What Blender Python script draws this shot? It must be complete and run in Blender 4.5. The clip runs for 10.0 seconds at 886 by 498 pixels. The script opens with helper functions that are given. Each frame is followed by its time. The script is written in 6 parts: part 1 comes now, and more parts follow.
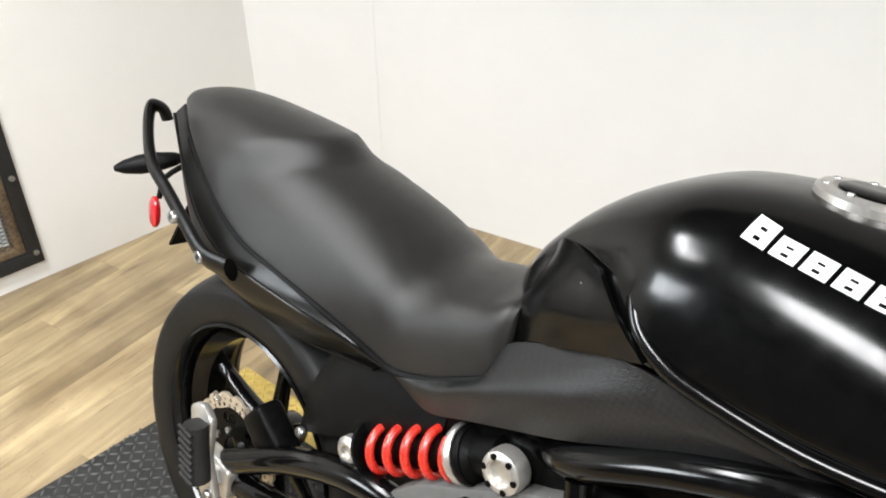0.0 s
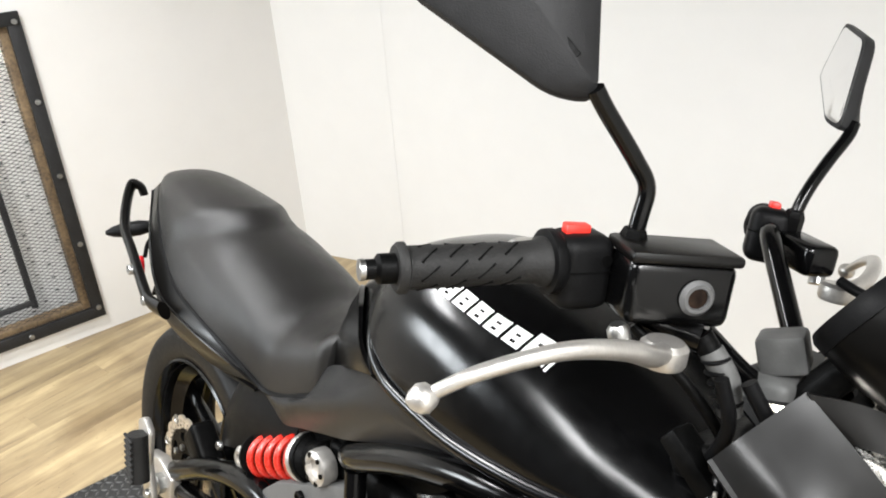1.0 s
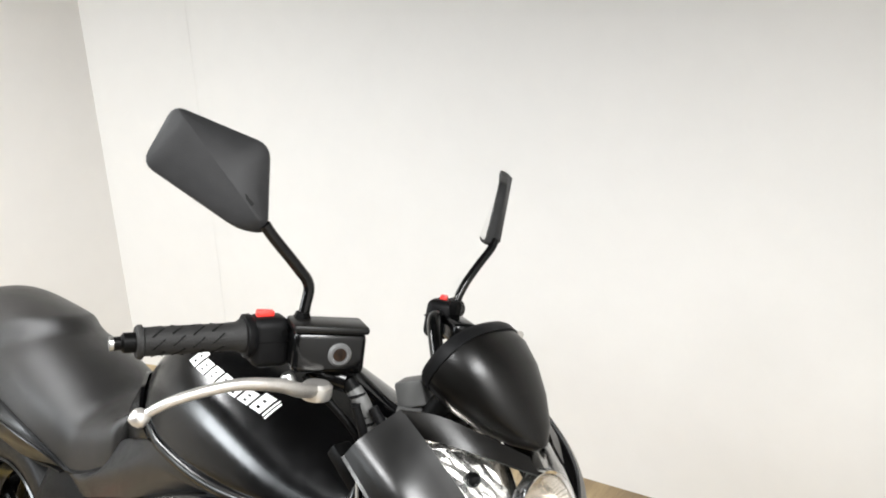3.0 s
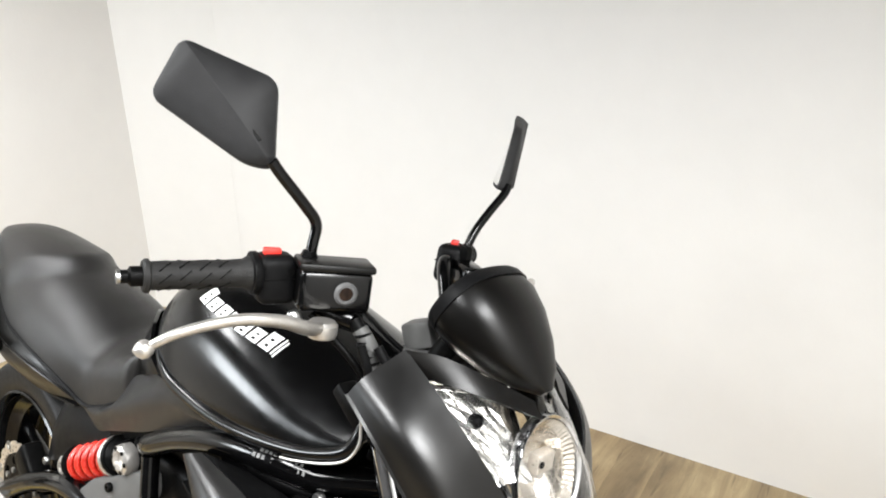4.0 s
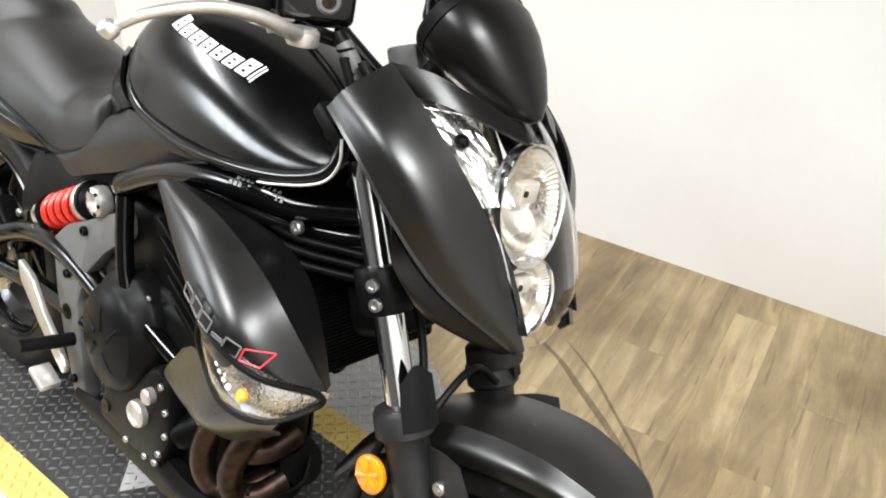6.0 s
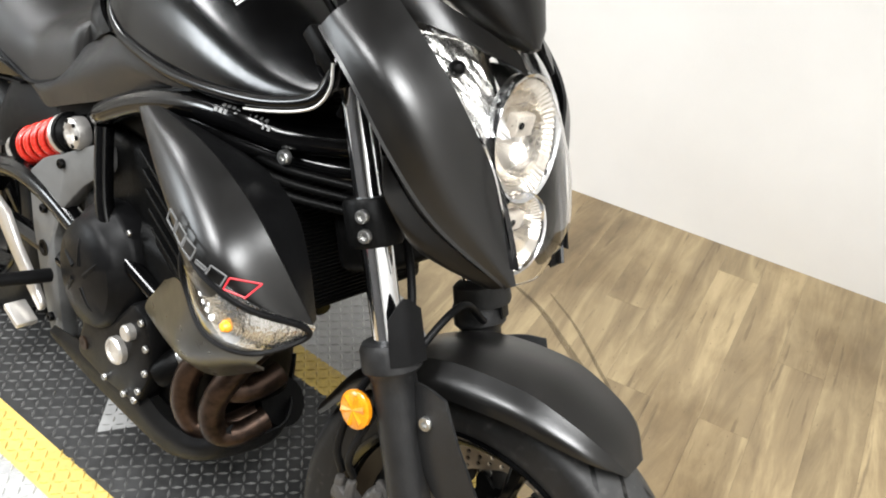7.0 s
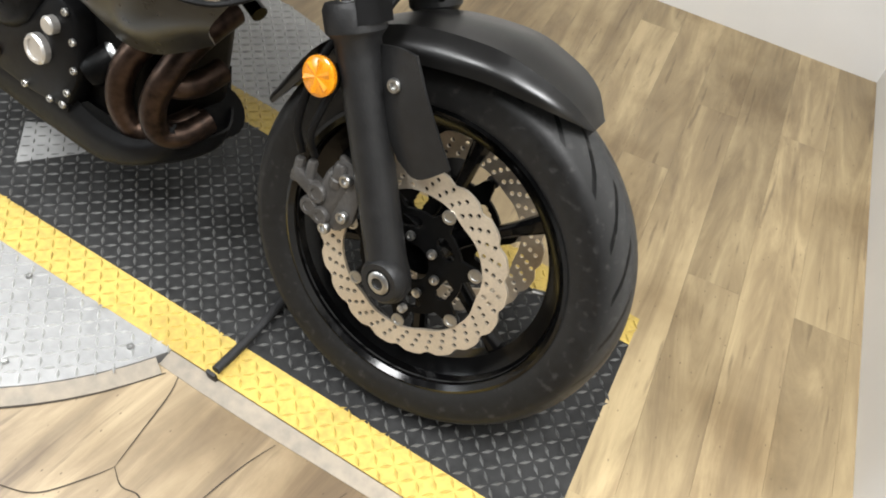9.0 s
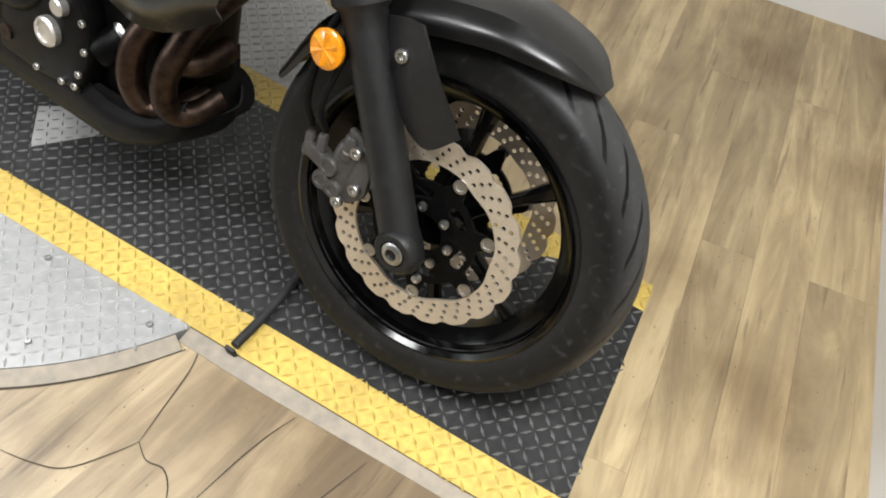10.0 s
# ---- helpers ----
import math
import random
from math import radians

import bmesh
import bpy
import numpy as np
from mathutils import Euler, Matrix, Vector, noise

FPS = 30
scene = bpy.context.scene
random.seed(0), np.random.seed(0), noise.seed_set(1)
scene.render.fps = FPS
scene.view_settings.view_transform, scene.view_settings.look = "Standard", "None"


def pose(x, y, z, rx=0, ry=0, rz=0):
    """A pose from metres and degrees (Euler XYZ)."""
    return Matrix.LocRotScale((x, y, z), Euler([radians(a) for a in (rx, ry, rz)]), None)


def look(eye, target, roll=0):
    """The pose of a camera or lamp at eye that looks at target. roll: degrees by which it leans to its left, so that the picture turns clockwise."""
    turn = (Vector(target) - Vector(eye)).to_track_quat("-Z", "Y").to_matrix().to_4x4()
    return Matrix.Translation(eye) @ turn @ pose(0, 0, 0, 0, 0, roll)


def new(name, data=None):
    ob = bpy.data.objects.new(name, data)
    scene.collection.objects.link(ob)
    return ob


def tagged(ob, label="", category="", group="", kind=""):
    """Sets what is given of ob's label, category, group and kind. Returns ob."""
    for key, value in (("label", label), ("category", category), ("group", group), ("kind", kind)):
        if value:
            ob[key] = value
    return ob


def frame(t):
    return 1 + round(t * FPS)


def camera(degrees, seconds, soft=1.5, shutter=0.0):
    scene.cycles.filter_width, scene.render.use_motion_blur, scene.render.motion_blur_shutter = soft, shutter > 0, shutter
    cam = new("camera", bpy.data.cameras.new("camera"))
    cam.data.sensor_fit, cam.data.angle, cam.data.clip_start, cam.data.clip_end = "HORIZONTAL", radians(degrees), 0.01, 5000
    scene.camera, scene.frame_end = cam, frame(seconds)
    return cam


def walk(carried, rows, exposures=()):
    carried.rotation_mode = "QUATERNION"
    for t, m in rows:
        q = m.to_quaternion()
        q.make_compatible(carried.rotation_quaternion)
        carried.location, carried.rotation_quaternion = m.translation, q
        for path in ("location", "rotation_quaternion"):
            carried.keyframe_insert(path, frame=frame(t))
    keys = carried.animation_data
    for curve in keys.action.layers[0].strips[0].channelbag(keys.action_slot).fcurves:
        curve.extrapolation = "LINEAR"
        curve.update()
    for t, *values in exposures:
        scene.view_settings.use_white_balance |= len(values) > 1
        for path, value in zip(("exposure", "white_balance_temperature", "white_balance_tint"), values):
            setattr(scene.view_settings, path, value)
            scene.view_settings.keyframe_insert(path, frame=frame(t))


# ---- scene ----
cam = camera(58.1, 10.0, soft=1.9)
PATH = [
    (0, (-0.5, -0.487, 1.406), (-1.663, 0.759, 0.361), -1.1),
    (0.5, (-0.228, -0.407, 1.464), (-1.543, 0.795, 0.556), -1.8),
    (1, (-0.05, -0.373, 1.486), (-1.475, 0.731, 0.621), -4.5),
    (1.5, (0.067, -0.462, 1.525), (-1.257, 0.838, 0.777), -3.8),
    (2, (0.195, -0.594, 1.573), (-1.057, 0.811, 0.896), -2.4),
    (2.5, (0.275, -0.563, 1.588), (-0.94, 0.89, 0.946), -1.8),
    (2.7, (0.305, -0.514, 1.593), (-0.925, 0.933, 0.965), -1.8),
    (3.8, (0.342, -0.451, 1.589), (-0.925, 0.943, 0.917), -2.2),
    (4, (0.335, -0.461, 1.574), (-0.926, 0.908, 0.841), -1.3),
    (4.5, (0.34, -0.474, 1.554), (-0.904, 0.88, 0.767), -0.6),
    (5, (0.346, -0.466, 1.49), (-0.798, 0.849, 0.509), -0.5),
    (5.5, (0.348, -0.467, 1.454), (-0.744, 0.822, 0.384), 1.0),
    (5.7, (0.346, -0.475, 1.443), (-0.748, 0.799, 0.355), 1.7),
    (6.8, (0.346, -0.488, 1.415), (-0.732, 0.765, 0.289), 3.1),
    (7, (0.339, -0.493, 1.392), (-0.68, 0.766, 0.218), 4.6),
    (7.5, (0.335, -0.502, 1.352), (-0.592, 0.74, 0.088), 5.0),
    (8, (0.336, -0.539, 1.311), (-0.443, 0.707, -0.047), 6.9),
    (8.5, (0.344, -0.594, 1.269), (-0.333, 0.644, -0.149), 8.7),
    (9, (0.353, -0.632, 1.237), (-0.244, 0.569, -0.248), 12.2),
    (9.5, (0.363, -0.647, 1.224), (-0.239, 0.54, -0.268), 11.6),
    (10, (0.362, -0.64, 1.236), (-0.235, 0.507, -0.29), 9.9),
]
walk(cam, [(t, look(eye, target, roll)) for t, eye, target, roll in PATH], ((0.0, 0.0), (1.0, 0.04), (1.5, 0.0), (2.5, 0.08), (4.5, 0.10), (5.5, 0.20), (7.5, 0.17), (8.5, 0.03), (9.0, -0.13), (10.0, -0.32)))

# ---------------------------------------------------------------- light
world = bpy.data.worlds.new("room_air")
scene.world = world
world.use_nodes = True
world.node_tree.nodes["Background"].inputs[0].default_value = (0.9, 0.92, 1.0, 1)
world.node_tree.nodes["Background"].inputs[1].default_value = 0.03

CEILING, LAMPZ = 2.75, 2.35
LAMPS = [  # x, y, length along y, width, power
    (0.70, -0.40, 1.0, 0.34, 62.0),
    (-0.75, -1.15, 0.60, 0.60, 52.0),
    (-2.0, -0.5, 0.8, 0.25, 37.0),
]
for lx, ly, ll, lw, power in LAMPS:
    data = bpy.data.lights.new("ceiling_lamp", "AREA")
    data.shape, data.size, data.size_y, data.energy, data.color = "RECTANGLE", lw, ll, power, (0.985, 0.995, 1.0)
    data.spread = radians(150)
    new("ceiling_lamp", data).matrix_world = pose(lx, ly, LAMPZ)

# a cool lamp by the near corner of the room, whose image lies on the tank's flank
data = bpy.data.lights.new("corner_lamp", "AREA")
data.shape, data.size, data.size_y, data.energy, data.color = "RECTANGLE", 0.75, 0.65, 46.0, (0.90, 0.96, 1.0)
new("corner_lamp", data).matrix_world = look((-2.7, -2.05, 1.75), (-0.5, 0.0, 0.9))

# ---------------------------------------------------------------- materials


def surface(name, colour, rough=0.5, metal=0.0, vary=0.15, scale=6.0, bump=0.0, bump_scale=200.0, coat=0.0, tint=None, rough_vary=0.1, spec=0.5):
    """A painted, moulded or metal surface: two scales of colour and gloss variation, and fine relief."""
    m = bpy.data.materials.new(name)
    m.use_nodes = True
    nt = m.node_tree
    b = nt.nodes["Principled BSDF"]
    tc = nt.nodes.new("ShaderNodeTexCoord")
    n1, n2 = nt.nodes.new("ShaderNodeTexNoise"), nt.nodes.new("ShaderNodeTexNoise")
    n1.inputs["Scale"].default_value, n1.inputs["Detail"].default_value = scale, 5
    n2.inputs["Scale"].default_value, n2.inputs["Detail"].default_value = scale * 9, 4
    for n in (n1, n2):
        nt.links.new(tc.outputs["Object"], n.inputs["Vector"])
    add = nt.nodes.new("ShaderNodeMath")
    add.operation = "ADD"
    nt.links.new(n1.outputs[0], add.inputs[0])
    nt.links.new(n2.outputs[0], add.inputs[1])
    ramp = nt.nodes.new("ShaderNodeMapRange")
    ramp.inputs[1].default_value, ramp.inputs[2].default_value = 0.7, 1.3
    nt.links.new(add.outputs[0], ramp.inputs[0])
    mix = nt.nodes.new("ShaderNodeMix")
    mix.data_type = "RGBA"
    low = tint or colour
    mix.inputs[6].default_value = (*[c * (1 - vary) for c in low], 1)
    mix.inputs[7].default_value = (*[min(1, c * (1 + vary)) for c in colour], 1)
    nt.links.new(ramp.outputs[0], mix.inputs[0])
    nt.links.new(mix.outputs[2], b.inputs["Base Color"])
    rr = nt.nodes.new("ShaderNodeMapRange")
    rr.inputs[1].default_value, rr.inputs[2].default_value = 0.3, 0.7
    rr.inputs[3].default_value, rr.inputs[4].default_value = max(0.02, rough * (1 - rough_vary)), min(1, rough * (1 + rough_vary))
    nt.links.new(n2.outputs[0], rr.inputs[0])
    nt.links.new(rr.outputs[0], b.inputs["Roughness"])
    b.inputs["Metallic"].default_value = metal
    b.inputs["Specular IOR Level"].default_value = spec
    b.inputs["Coat Weight"].default_value = coat
    b.inputs["Coat Roughness"].default_value = 0.08
    if bump:
        n3, bp = nt.nodes.new("ShaderNodeTexNoise"), nt.nodes.new("ShaderNodeBump")
        n3.inputs["Scale"].default_value, n3.inputs["Detail"].default_value = bump_scale, 3
        nt.links.new(tc.outputs["Object"], n3.inputs["Vector"])
        bp.inputs["Strength"].default_value, bp.inputs["Distance"].default_value = bump, 0.002
        nt.links.new(n3.outputs[0], bp.inputs["Height"])
        nt.links.new(bp.outputs[0], b.inputs["Normal"])
    return m


def clear(name, colour=(1, 1, 1), rough=0.03):
    m = bpy.data.materials.new(name)
    m.use_nodes = True
    b = m.node_tree.nodes["Principled BSDF"]
    b.inputs["Base Color"].default_value = (*colour, 1)
    b.inputs["Transmission Weight"].default_value = 1.0
    b.inputs["Roughness"].default_value = rough
    b.inputs["IOR"].default_value = 1.25
    return m


WALL = surface("wall_paint", (0.80, 0.79, 0.77), 0.75, vary=0.015, scale=1.2, bump=0.15, bump_scale=90)
# south wall and ceiling are unseen; dark so the paintwork reflects little
CEIL = surface("dark_ceiling_paint", (0.045, 0.045, 0.047), 0.9, vary=0.1, scale=1.0)
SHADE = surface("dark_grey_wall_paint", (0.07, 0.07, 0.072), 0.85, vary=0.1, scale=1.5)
GLOSS = surface("gloss_black_paint", (0.0015, 0.0015, 0.0016), 0.18, vary=0.3, rough_vary=0.15, spec=0.30)
LACQUER = surface("black_lacquered_steel", (0.0014, 0.0014, 0.0015), 0.15, vary=0.3, rough_vary=0.3, spec=0.30)
SATIN = surface("satin_black_paint", (0.0022, 0.0020, 0.0018), 0.31, vary=0.2, scale=2.5, rough_vary=0.08, spec=0.27)
BODY = surface("satin_black_bodywork", (0.0028, 0.0026, 0.0024), 0.33, vary=0.2, scale=2.5, rough_vary=0.1, bump=0.05, bump_scale=900, spec=0.5)
MATT = surface("matt_black_plastic", (0.0038, 0.0038, 0.004), 0.46, vary=0.25, bump=0.15, bump_scale=600, spec=0.10)
DARK = surface("dark_mechanical_metal", (0.0022, 0.0022, 0.0022), 0.42, vary=0.4, scale=15, bump=0.2, bump_scale=250, spec=0.07)
FORK = surface("dark_grey_fork_paint", (0.0100, 0.0100, 0.0102), 0.46, vary=0.25, scale=9, bump=0.2, bump_scale=350, spec=0.28)
COVER = surface("black_engine_cover_paint", (0.0028, 0.0028, 0.003), 0.4, vary=0.2, bump=0.15, bump_scale=400, spec=0.1)
VINYL = surface("black_seat_vinyl", (0.0140, 0.0134, 0.0129), 0.33, vary=0.1, scale=7, bump=0.3, bump_scale=900, spec=0.36)
RUBBER = surface("tyre_rubber", (0.007, 0.007, 0.007), 0.48, vary=0.4, scale=12, bump=0.25, bump_scale=300, tint=(0.009, 0.0087, 0.0084), spec=0.2)
GRIP = surface("grip_rubber", (0.013, 0.0127, 0.0123), 0.6, vary=0.2, bump=0.3, bump_scale=500, spec=0.25)
CHROME = surface("hard_chrome", (0.75, 0.76, 0.78), 0.09, 1.0, vary=0.05, scale=20)
STEEL = surface("bright_steel_bolt", (0.42, 0.42, 0.41), 0.34, 1.0, vary=0.2, scale=60)
ALLOY = surface("silver_cast_alloy", (0.55, 0.53, 0.5), 0.38, 0.85, vary=0.1, scale=40, bump=0.1)
GREY = surface("grey_painted_plate", (0.085, 0.085, 0.083), 0.48, vary=0.15, bump=0.15, bump_scale=350, spec=0.25)
CARBON = surface("dark_grey_side_panel", (0.010, 0.010, 0.0104), 0.32, vary=0.15, bump=0.25, bump_scale=700, spec=0.36)
weave = CARBON.node_tree
chk, wt, wm, wmul = (weave.nodes.new(k) for k in ("ShaderNodeTexChecker", "ShaderNodeTexCoord", "ShaderNodeMapping", "ShaderNodeMix"))
wm.inputs["Rotation"].default_value = (0.0, 0.6, 0.0)
chk.inputs["Scale"].default_value = 190.0
chk.inputs["Color1"].default_value, chk.inputs["Color2"].default_value = (0.86, 0.86, 0.86, 1), (1.2, 1.2, 1.2, 1)
wmul.data_type, wmul.blend_type = "RGBA", "MULTIPLY"
wmul.inputs[0].default_value = 1.0
weave.links.new(wt.outputs["Object"], wm.inputs["Vector"])
weave.links.new(wm.outputs[0], chk.inputs["Vector"])
cbase = weave.nodes["Principled BSDF"].inputs["Base Color"]
weave.links.new(cbase.links[0].from_socket, wmul.inputs[6])
weave.links.new(chk.outputs["Color"], wmul.inputs[7])
weave.links.new(wmul.outputs[2], cbase)
CALIPER = surface("grey_brown_caliper_casting", (0.042, 0.039, 0.036), 0.5, 0.2, vary=0.3, scale=30, bump=0.2)
SHELL = surface("matt_grey_black_mirror_plastic", (0.017, 0.017, 0.0175), 0.5, vary=0.15, bump=0.2, bump_scale=700, spec=0.18)
FROST = surface("frosted_lamp_shield", (0.50, 0.46, 0.40), 0.3, 0.6, vary=0.15, scale=30)
GLINT = surface("bright_lamp_facets", (0.74, 0.73, 0.70), 0.27, 1.0, vary=0.08, scale=80)
RED = surface("red_spring_paint", (0.55, 0.022, 0.012), 0.28, vary=0.2, scale=25, coat=0.4)
REDLENS = surface("red_reflector_lens", (0.5, 0.01, 0.015), 0.15, vary=0.2, scale=80, coat=0.5)
REDSW = surface("red_switch_plastic", (0.7, 0.03, 0.02), 0.4, vary=0.1)
AMBER = surface("amber_reflector_lens", (0.53, 0.185, 0.004), 0.25, vary=0.3, scale=60, coat=0.3)
DISC = surface("brushed_brake_steel", (0.60, 0.53, 0.43), 0.4, 0.75, vary=0.12, scale=30, bump=0.1, bump_scale=500)
BRONZE = surface("heat_browned_header_steel", (0.045, 0.028, 0.020), 0.40, 0.9, vary=0.45, scale=9, tint=(0.028, 0.019, 0.015))
OLIVE = surface("grey_brown_lower_cowl", (0.008, 0.0075, 0.005), 0.3, vary=0.2, spec=0.35)
WHITE = surface("white_decal", (0.75, 0.75, 0.74), 0.45, vary=0.05)
DECALGREY = surface("grey_painted_plate", (0.095, 0.095, 0.095), 0.5, 0.2, vary=0.15, bump=0.15, bump_scale=350)
DECALRED = surface("red_decal", (0.45, 0.02, 0.03), 0.4, vary=0.1)
LETTERING = surface("worn_silver_lettering", (0.20, 0.20, 0.195), 0.5, vary=0.3, scale=55, tint=(0.06, 0.06, 0.06))
FACET = surface("faceted_lamp_reflector", (0.52, 0.52, 0.51), 0.26, 1.0, vary=0.1, scale=60)
fn = FACET.node_tree
vor, fb, ft = fn.nodes.new("ShaderNodeTexVoronoi"), fn.nodes.new("ShaderNodeBump"), fn.nodes.new("ShaderNodeTexCoord")
vor.inputs["Scale"].default_value = 190.0
fb.inputs["Strength"].default_value, fb.inputs["Distance"].default_value = 0.7, 0.0012
fn.links.new(ft.outputs["Object"], vor.inputs["Vector"])
fn.links.new(vor.outputs["Distance"], fb.inputs["Height"])
fn.links.new(fb.outputs[0], fn.nodes["Principled BSDF"].inputs["Normal"])
LENS = clear("clear_lamp_lens")
MIRROR = surface("mirror_glass", (0.9, 0.9, 0.9), 0.02, 1.0, vary=0.0)
REFLECT = surface("lamp_reflector", (0.66, 0.62, 0.56), 0.18, 1.0, vary=0.1, scale=90, bump=0.5, bump_scale=120)
YELLOW = surface("yellow_floor_paint", (0.50, 0.36, 0.085), 0.48, vary=0.16, scale=9, tint=(0.42, 0.30, 0.08), bump=0.2, bump_scale=200)
PLATEDARK = surface("black_tread_plate", (0.024, 0.024, 0.024), 0.42, 0.15, vary=0.3, scale=7, bump=0.2, bump_scale=200, spec=0.35)
# much paler than the plate: wear, plus glints painted into the lug colour
LUGDARK = surface("worn_black_tread_lugs", (0.125, 0.125, 0.122), 0.32, 0.25, vary=0.5, scale=9)
LUGYELLOW = surface("worn_yellow_tread_lugs", (0.50, 0.36, 0.085), 0.42, vary=0.15, scale=14, tint=(0.43, 0.31, 0.08))
PLATESILVER = surface("bare_tread_plate", (0.31, 0.31, 0.305), 0.4, 0.3, vary=0.14, scale=5, bump=0.2, bump_scale=150)
LUGSILVER = surface("polished_tread_lugs", (0.46, 0.46, 0.45), 0.34, 0.3, vary=0.2, scale=9)
IRON = surface("dark_angle_iron", (0.02, 0.02, 0.021), 0.6, 0.3, vary=0.4, scale=12, bump=0.3)
TIMBER = surface("rough_brown_timber", (0.16, 0.11, 0.06), 0.75, vary=0.45, scale=14, bump=0.4, tint=(0.09, 0.06, 0.035))
PANEL = surface("white_perforated_panel", (0.8, 0.8, 0.78), 0.6, vary=0.05)


def wood_floor(name="weathered_pine_plank", tone=(1.0, 1.0, 1.0), worn=0.62):
    """Vinyl planks in weathered pine: long streaks and knots, each plank its own shade."""
    m = bpy.data.materials.new(name)
    m.use_nodes = True
    nt = m.node_tree
    b = nt.nodes["Principled BSDF"]
    tc, info, mp = nt.nodes.new("ShaderNodeTexCoord"), nt.nodes.new("ShaderNodeObjectInfo"), nt.nodes.new("ShaderNodeMapping")
    off = nt.nodes.new("ShaderNodeVectorMath")
    off.operation = "SCALE"
    off.inputs[0].default_value = (7.3, 31.7, 3.1)
    nt.links.new(info.outputs["Random"], off.inputs["Scale"])
    nt.links.new(tc.outputs["Object"], mp.inputs["Vector"])
    nt.links.new(off.outputs[0], mp.inputs["Location"])
    mp.inputs["Scale"].default_value = (12, 1.5, 10)
    n1, n2 = nt.nodes.new("ShaderNodeTexNoise"), nt.nodes.new("ShaderNodeTexNoise")
    n1.inputs["Scale"].default_value, n1.inputs["Detail"].default_value, n1.inputs["Distortion"].default_value = 1.0, 12, 0.9
    n1.inputs["Roughness"].default_value = 0.68
    nt.links.new(mp.outputs[0], n1.inputs["Vector"])
    n2.inputs["Scale"].default_value, n2.inputs["Detail"].default_value = 2.0, 8
    geo = nt.nodes.new("ShaderNodeNewGeometry")
    nt.links.new(geo.outputs["Position"], n2.inputs["Vector"])
    ramp = nt.nodes.new("ShaderNodeValToRGB")
    ramp.color_ramp.elements[0].position, ramp.color_ramp.elements[0].color = 0.22, (0.165 * tone[0], 0.120 * tone[1], 0.072 * tone[2], 1)
    ramp.color_ramp.elements[1].position, ramp.color_ramp.elements[1].color = 0.66, (0.49 * tone[0], 0.382 * tone[1], 0.218 * tone[2], 1)
    e = ramp.color_ramp.elements.new(0.48)
    e.color = (0.325 * tone[0], 0.245 * tone[1], 0.138 * tone[2], 1)
    nt.links.new(n1.outputs[0], ramp.inputs[0])
    # fine dark splits along the grain and small knots
    mp2, n4, vk = nt.nodes.new("ShaderNodeMapping"), nt.nodes.new("ShaderNodeTexNoise"), nt.nodes.new("ShaderNodeTexVoronoi")
    nt.links.new(tc.outputs["Object"], mp2.inputs["Vector"])
    nt.links.new(off.outputs[0], mp2.inputs["Location"])
    mp2.inputs["Scale"].default_value = (60, 4.5, 10)
    nt.links.new(mp2.outputs[0], n4.inputs["Vector"])
    n4.inputs["Scale"].default_value, n4.inputs["Detail"].default_value = 1.0, 5
    split = nt.nodes.new("ShaderNodeMapRange")
    split.inputs[1].default_value, split.inputs[2].default_value, split.inputs[3].default_value, split.inputs[4].default_value = 0.30, 0.37, 0.45, 0.0
    nt.links.new(n4.outputs[0], split.inputs[0])
    mp3 = nt.nodes.new("ShaderNodeMapping")
    nt.links.new(tc.outputs["Object"], mp3.inputs["Vector"])
    nt.links.new(off.outputs[0], mp3.inputs["Location"])
    mp3.inputs["Scale"].default_value = (11, 6, 1)
    nt.links.new(mp3.outputs[0], vk.inputs["Vector"])
    knot = nt.nodes.new("ShaderNodeMapRange")
    knot.inputs[1].default_value, knot.inputs[2].default_value, knot.inputs[3].default_value, knot.inputs[4].default_value = 0.035, 0.09, 0.85, 0.0
    nt.links.new(vk.outputs["Distance"], knot.inputs[0])
    most = nt.nodes.new("ShaderNodeMath")
    most.operation = "MAXIMUM"
    nt.links.new(split.outputs[0], most.inputs[0])
    nt.links.new(knot.outputs[0], most.inputs[1])
    dark = nt.nodes.new("ShaderNodeMix")
    dark.data_type = "RGBA"
    nt.links.new(most.outputs[0], dark.inputs[0])
    nt.links.new(ramp.outputs[0], dark.inputs[6])
    dark.inputs[7].default_value = (0.09, 0.062, 0.038, 1)
    hsv = nt.nodes.new("ShaderNodeHueSaturation")
    rng = nt.nodes.new("ShaderNodeMapRange")
    rng.inputs[3].default_value, rng.inputs[4].default_value = 0.90, 1.10
    nt.links.new(info.outputs["Random"], rng.inputs[0])
    nt.links.new(rng.outputs[0], hsv.inputs["Value"])
    nt.links.new(dark.outputs[2], hsv.inputs["Color"])
    grime = nt.nodes.new("ShaderNodeMix")
    grime.data_type, grime.blend_type = "RGBA", "MULTIPLY"
    gr = nt.nodes.new("ShaderNodeMapRange")
    gr.inputs[1].default_value, gr.inputs[2].default_value, gr.inputs[3].default_value, gr.inputs[4].default_value = 0.47, 0.60, 0.0, worn
    nt.links.new(n2.outputs[0], gr.inputs[0])
    nt.links.new(gr.outputs[0], grime.inputs[0])
    nt.links.new(hsv.outputs[0], grime.inputs[6])
    grime.inputs[7].default_value = (0.46, 0.40, 0.34, 1)
    nt.links.new(grime.outputs[2], b.inputs["Base Color"])
    b.inputs["Roughness"].default_value = 0.42
    bp = nt.nodes.new("ShaderNodeBump")
    bp.inputs["Strength"].default_value, bp.inputs["Distance"].default_value = 0.12, 0.002
    nt.links.new(n1.outputs[0], bp.inputs["Height"])
    nt.links.new(bp.outputs[0], b.inputs["Normal"])
    return m


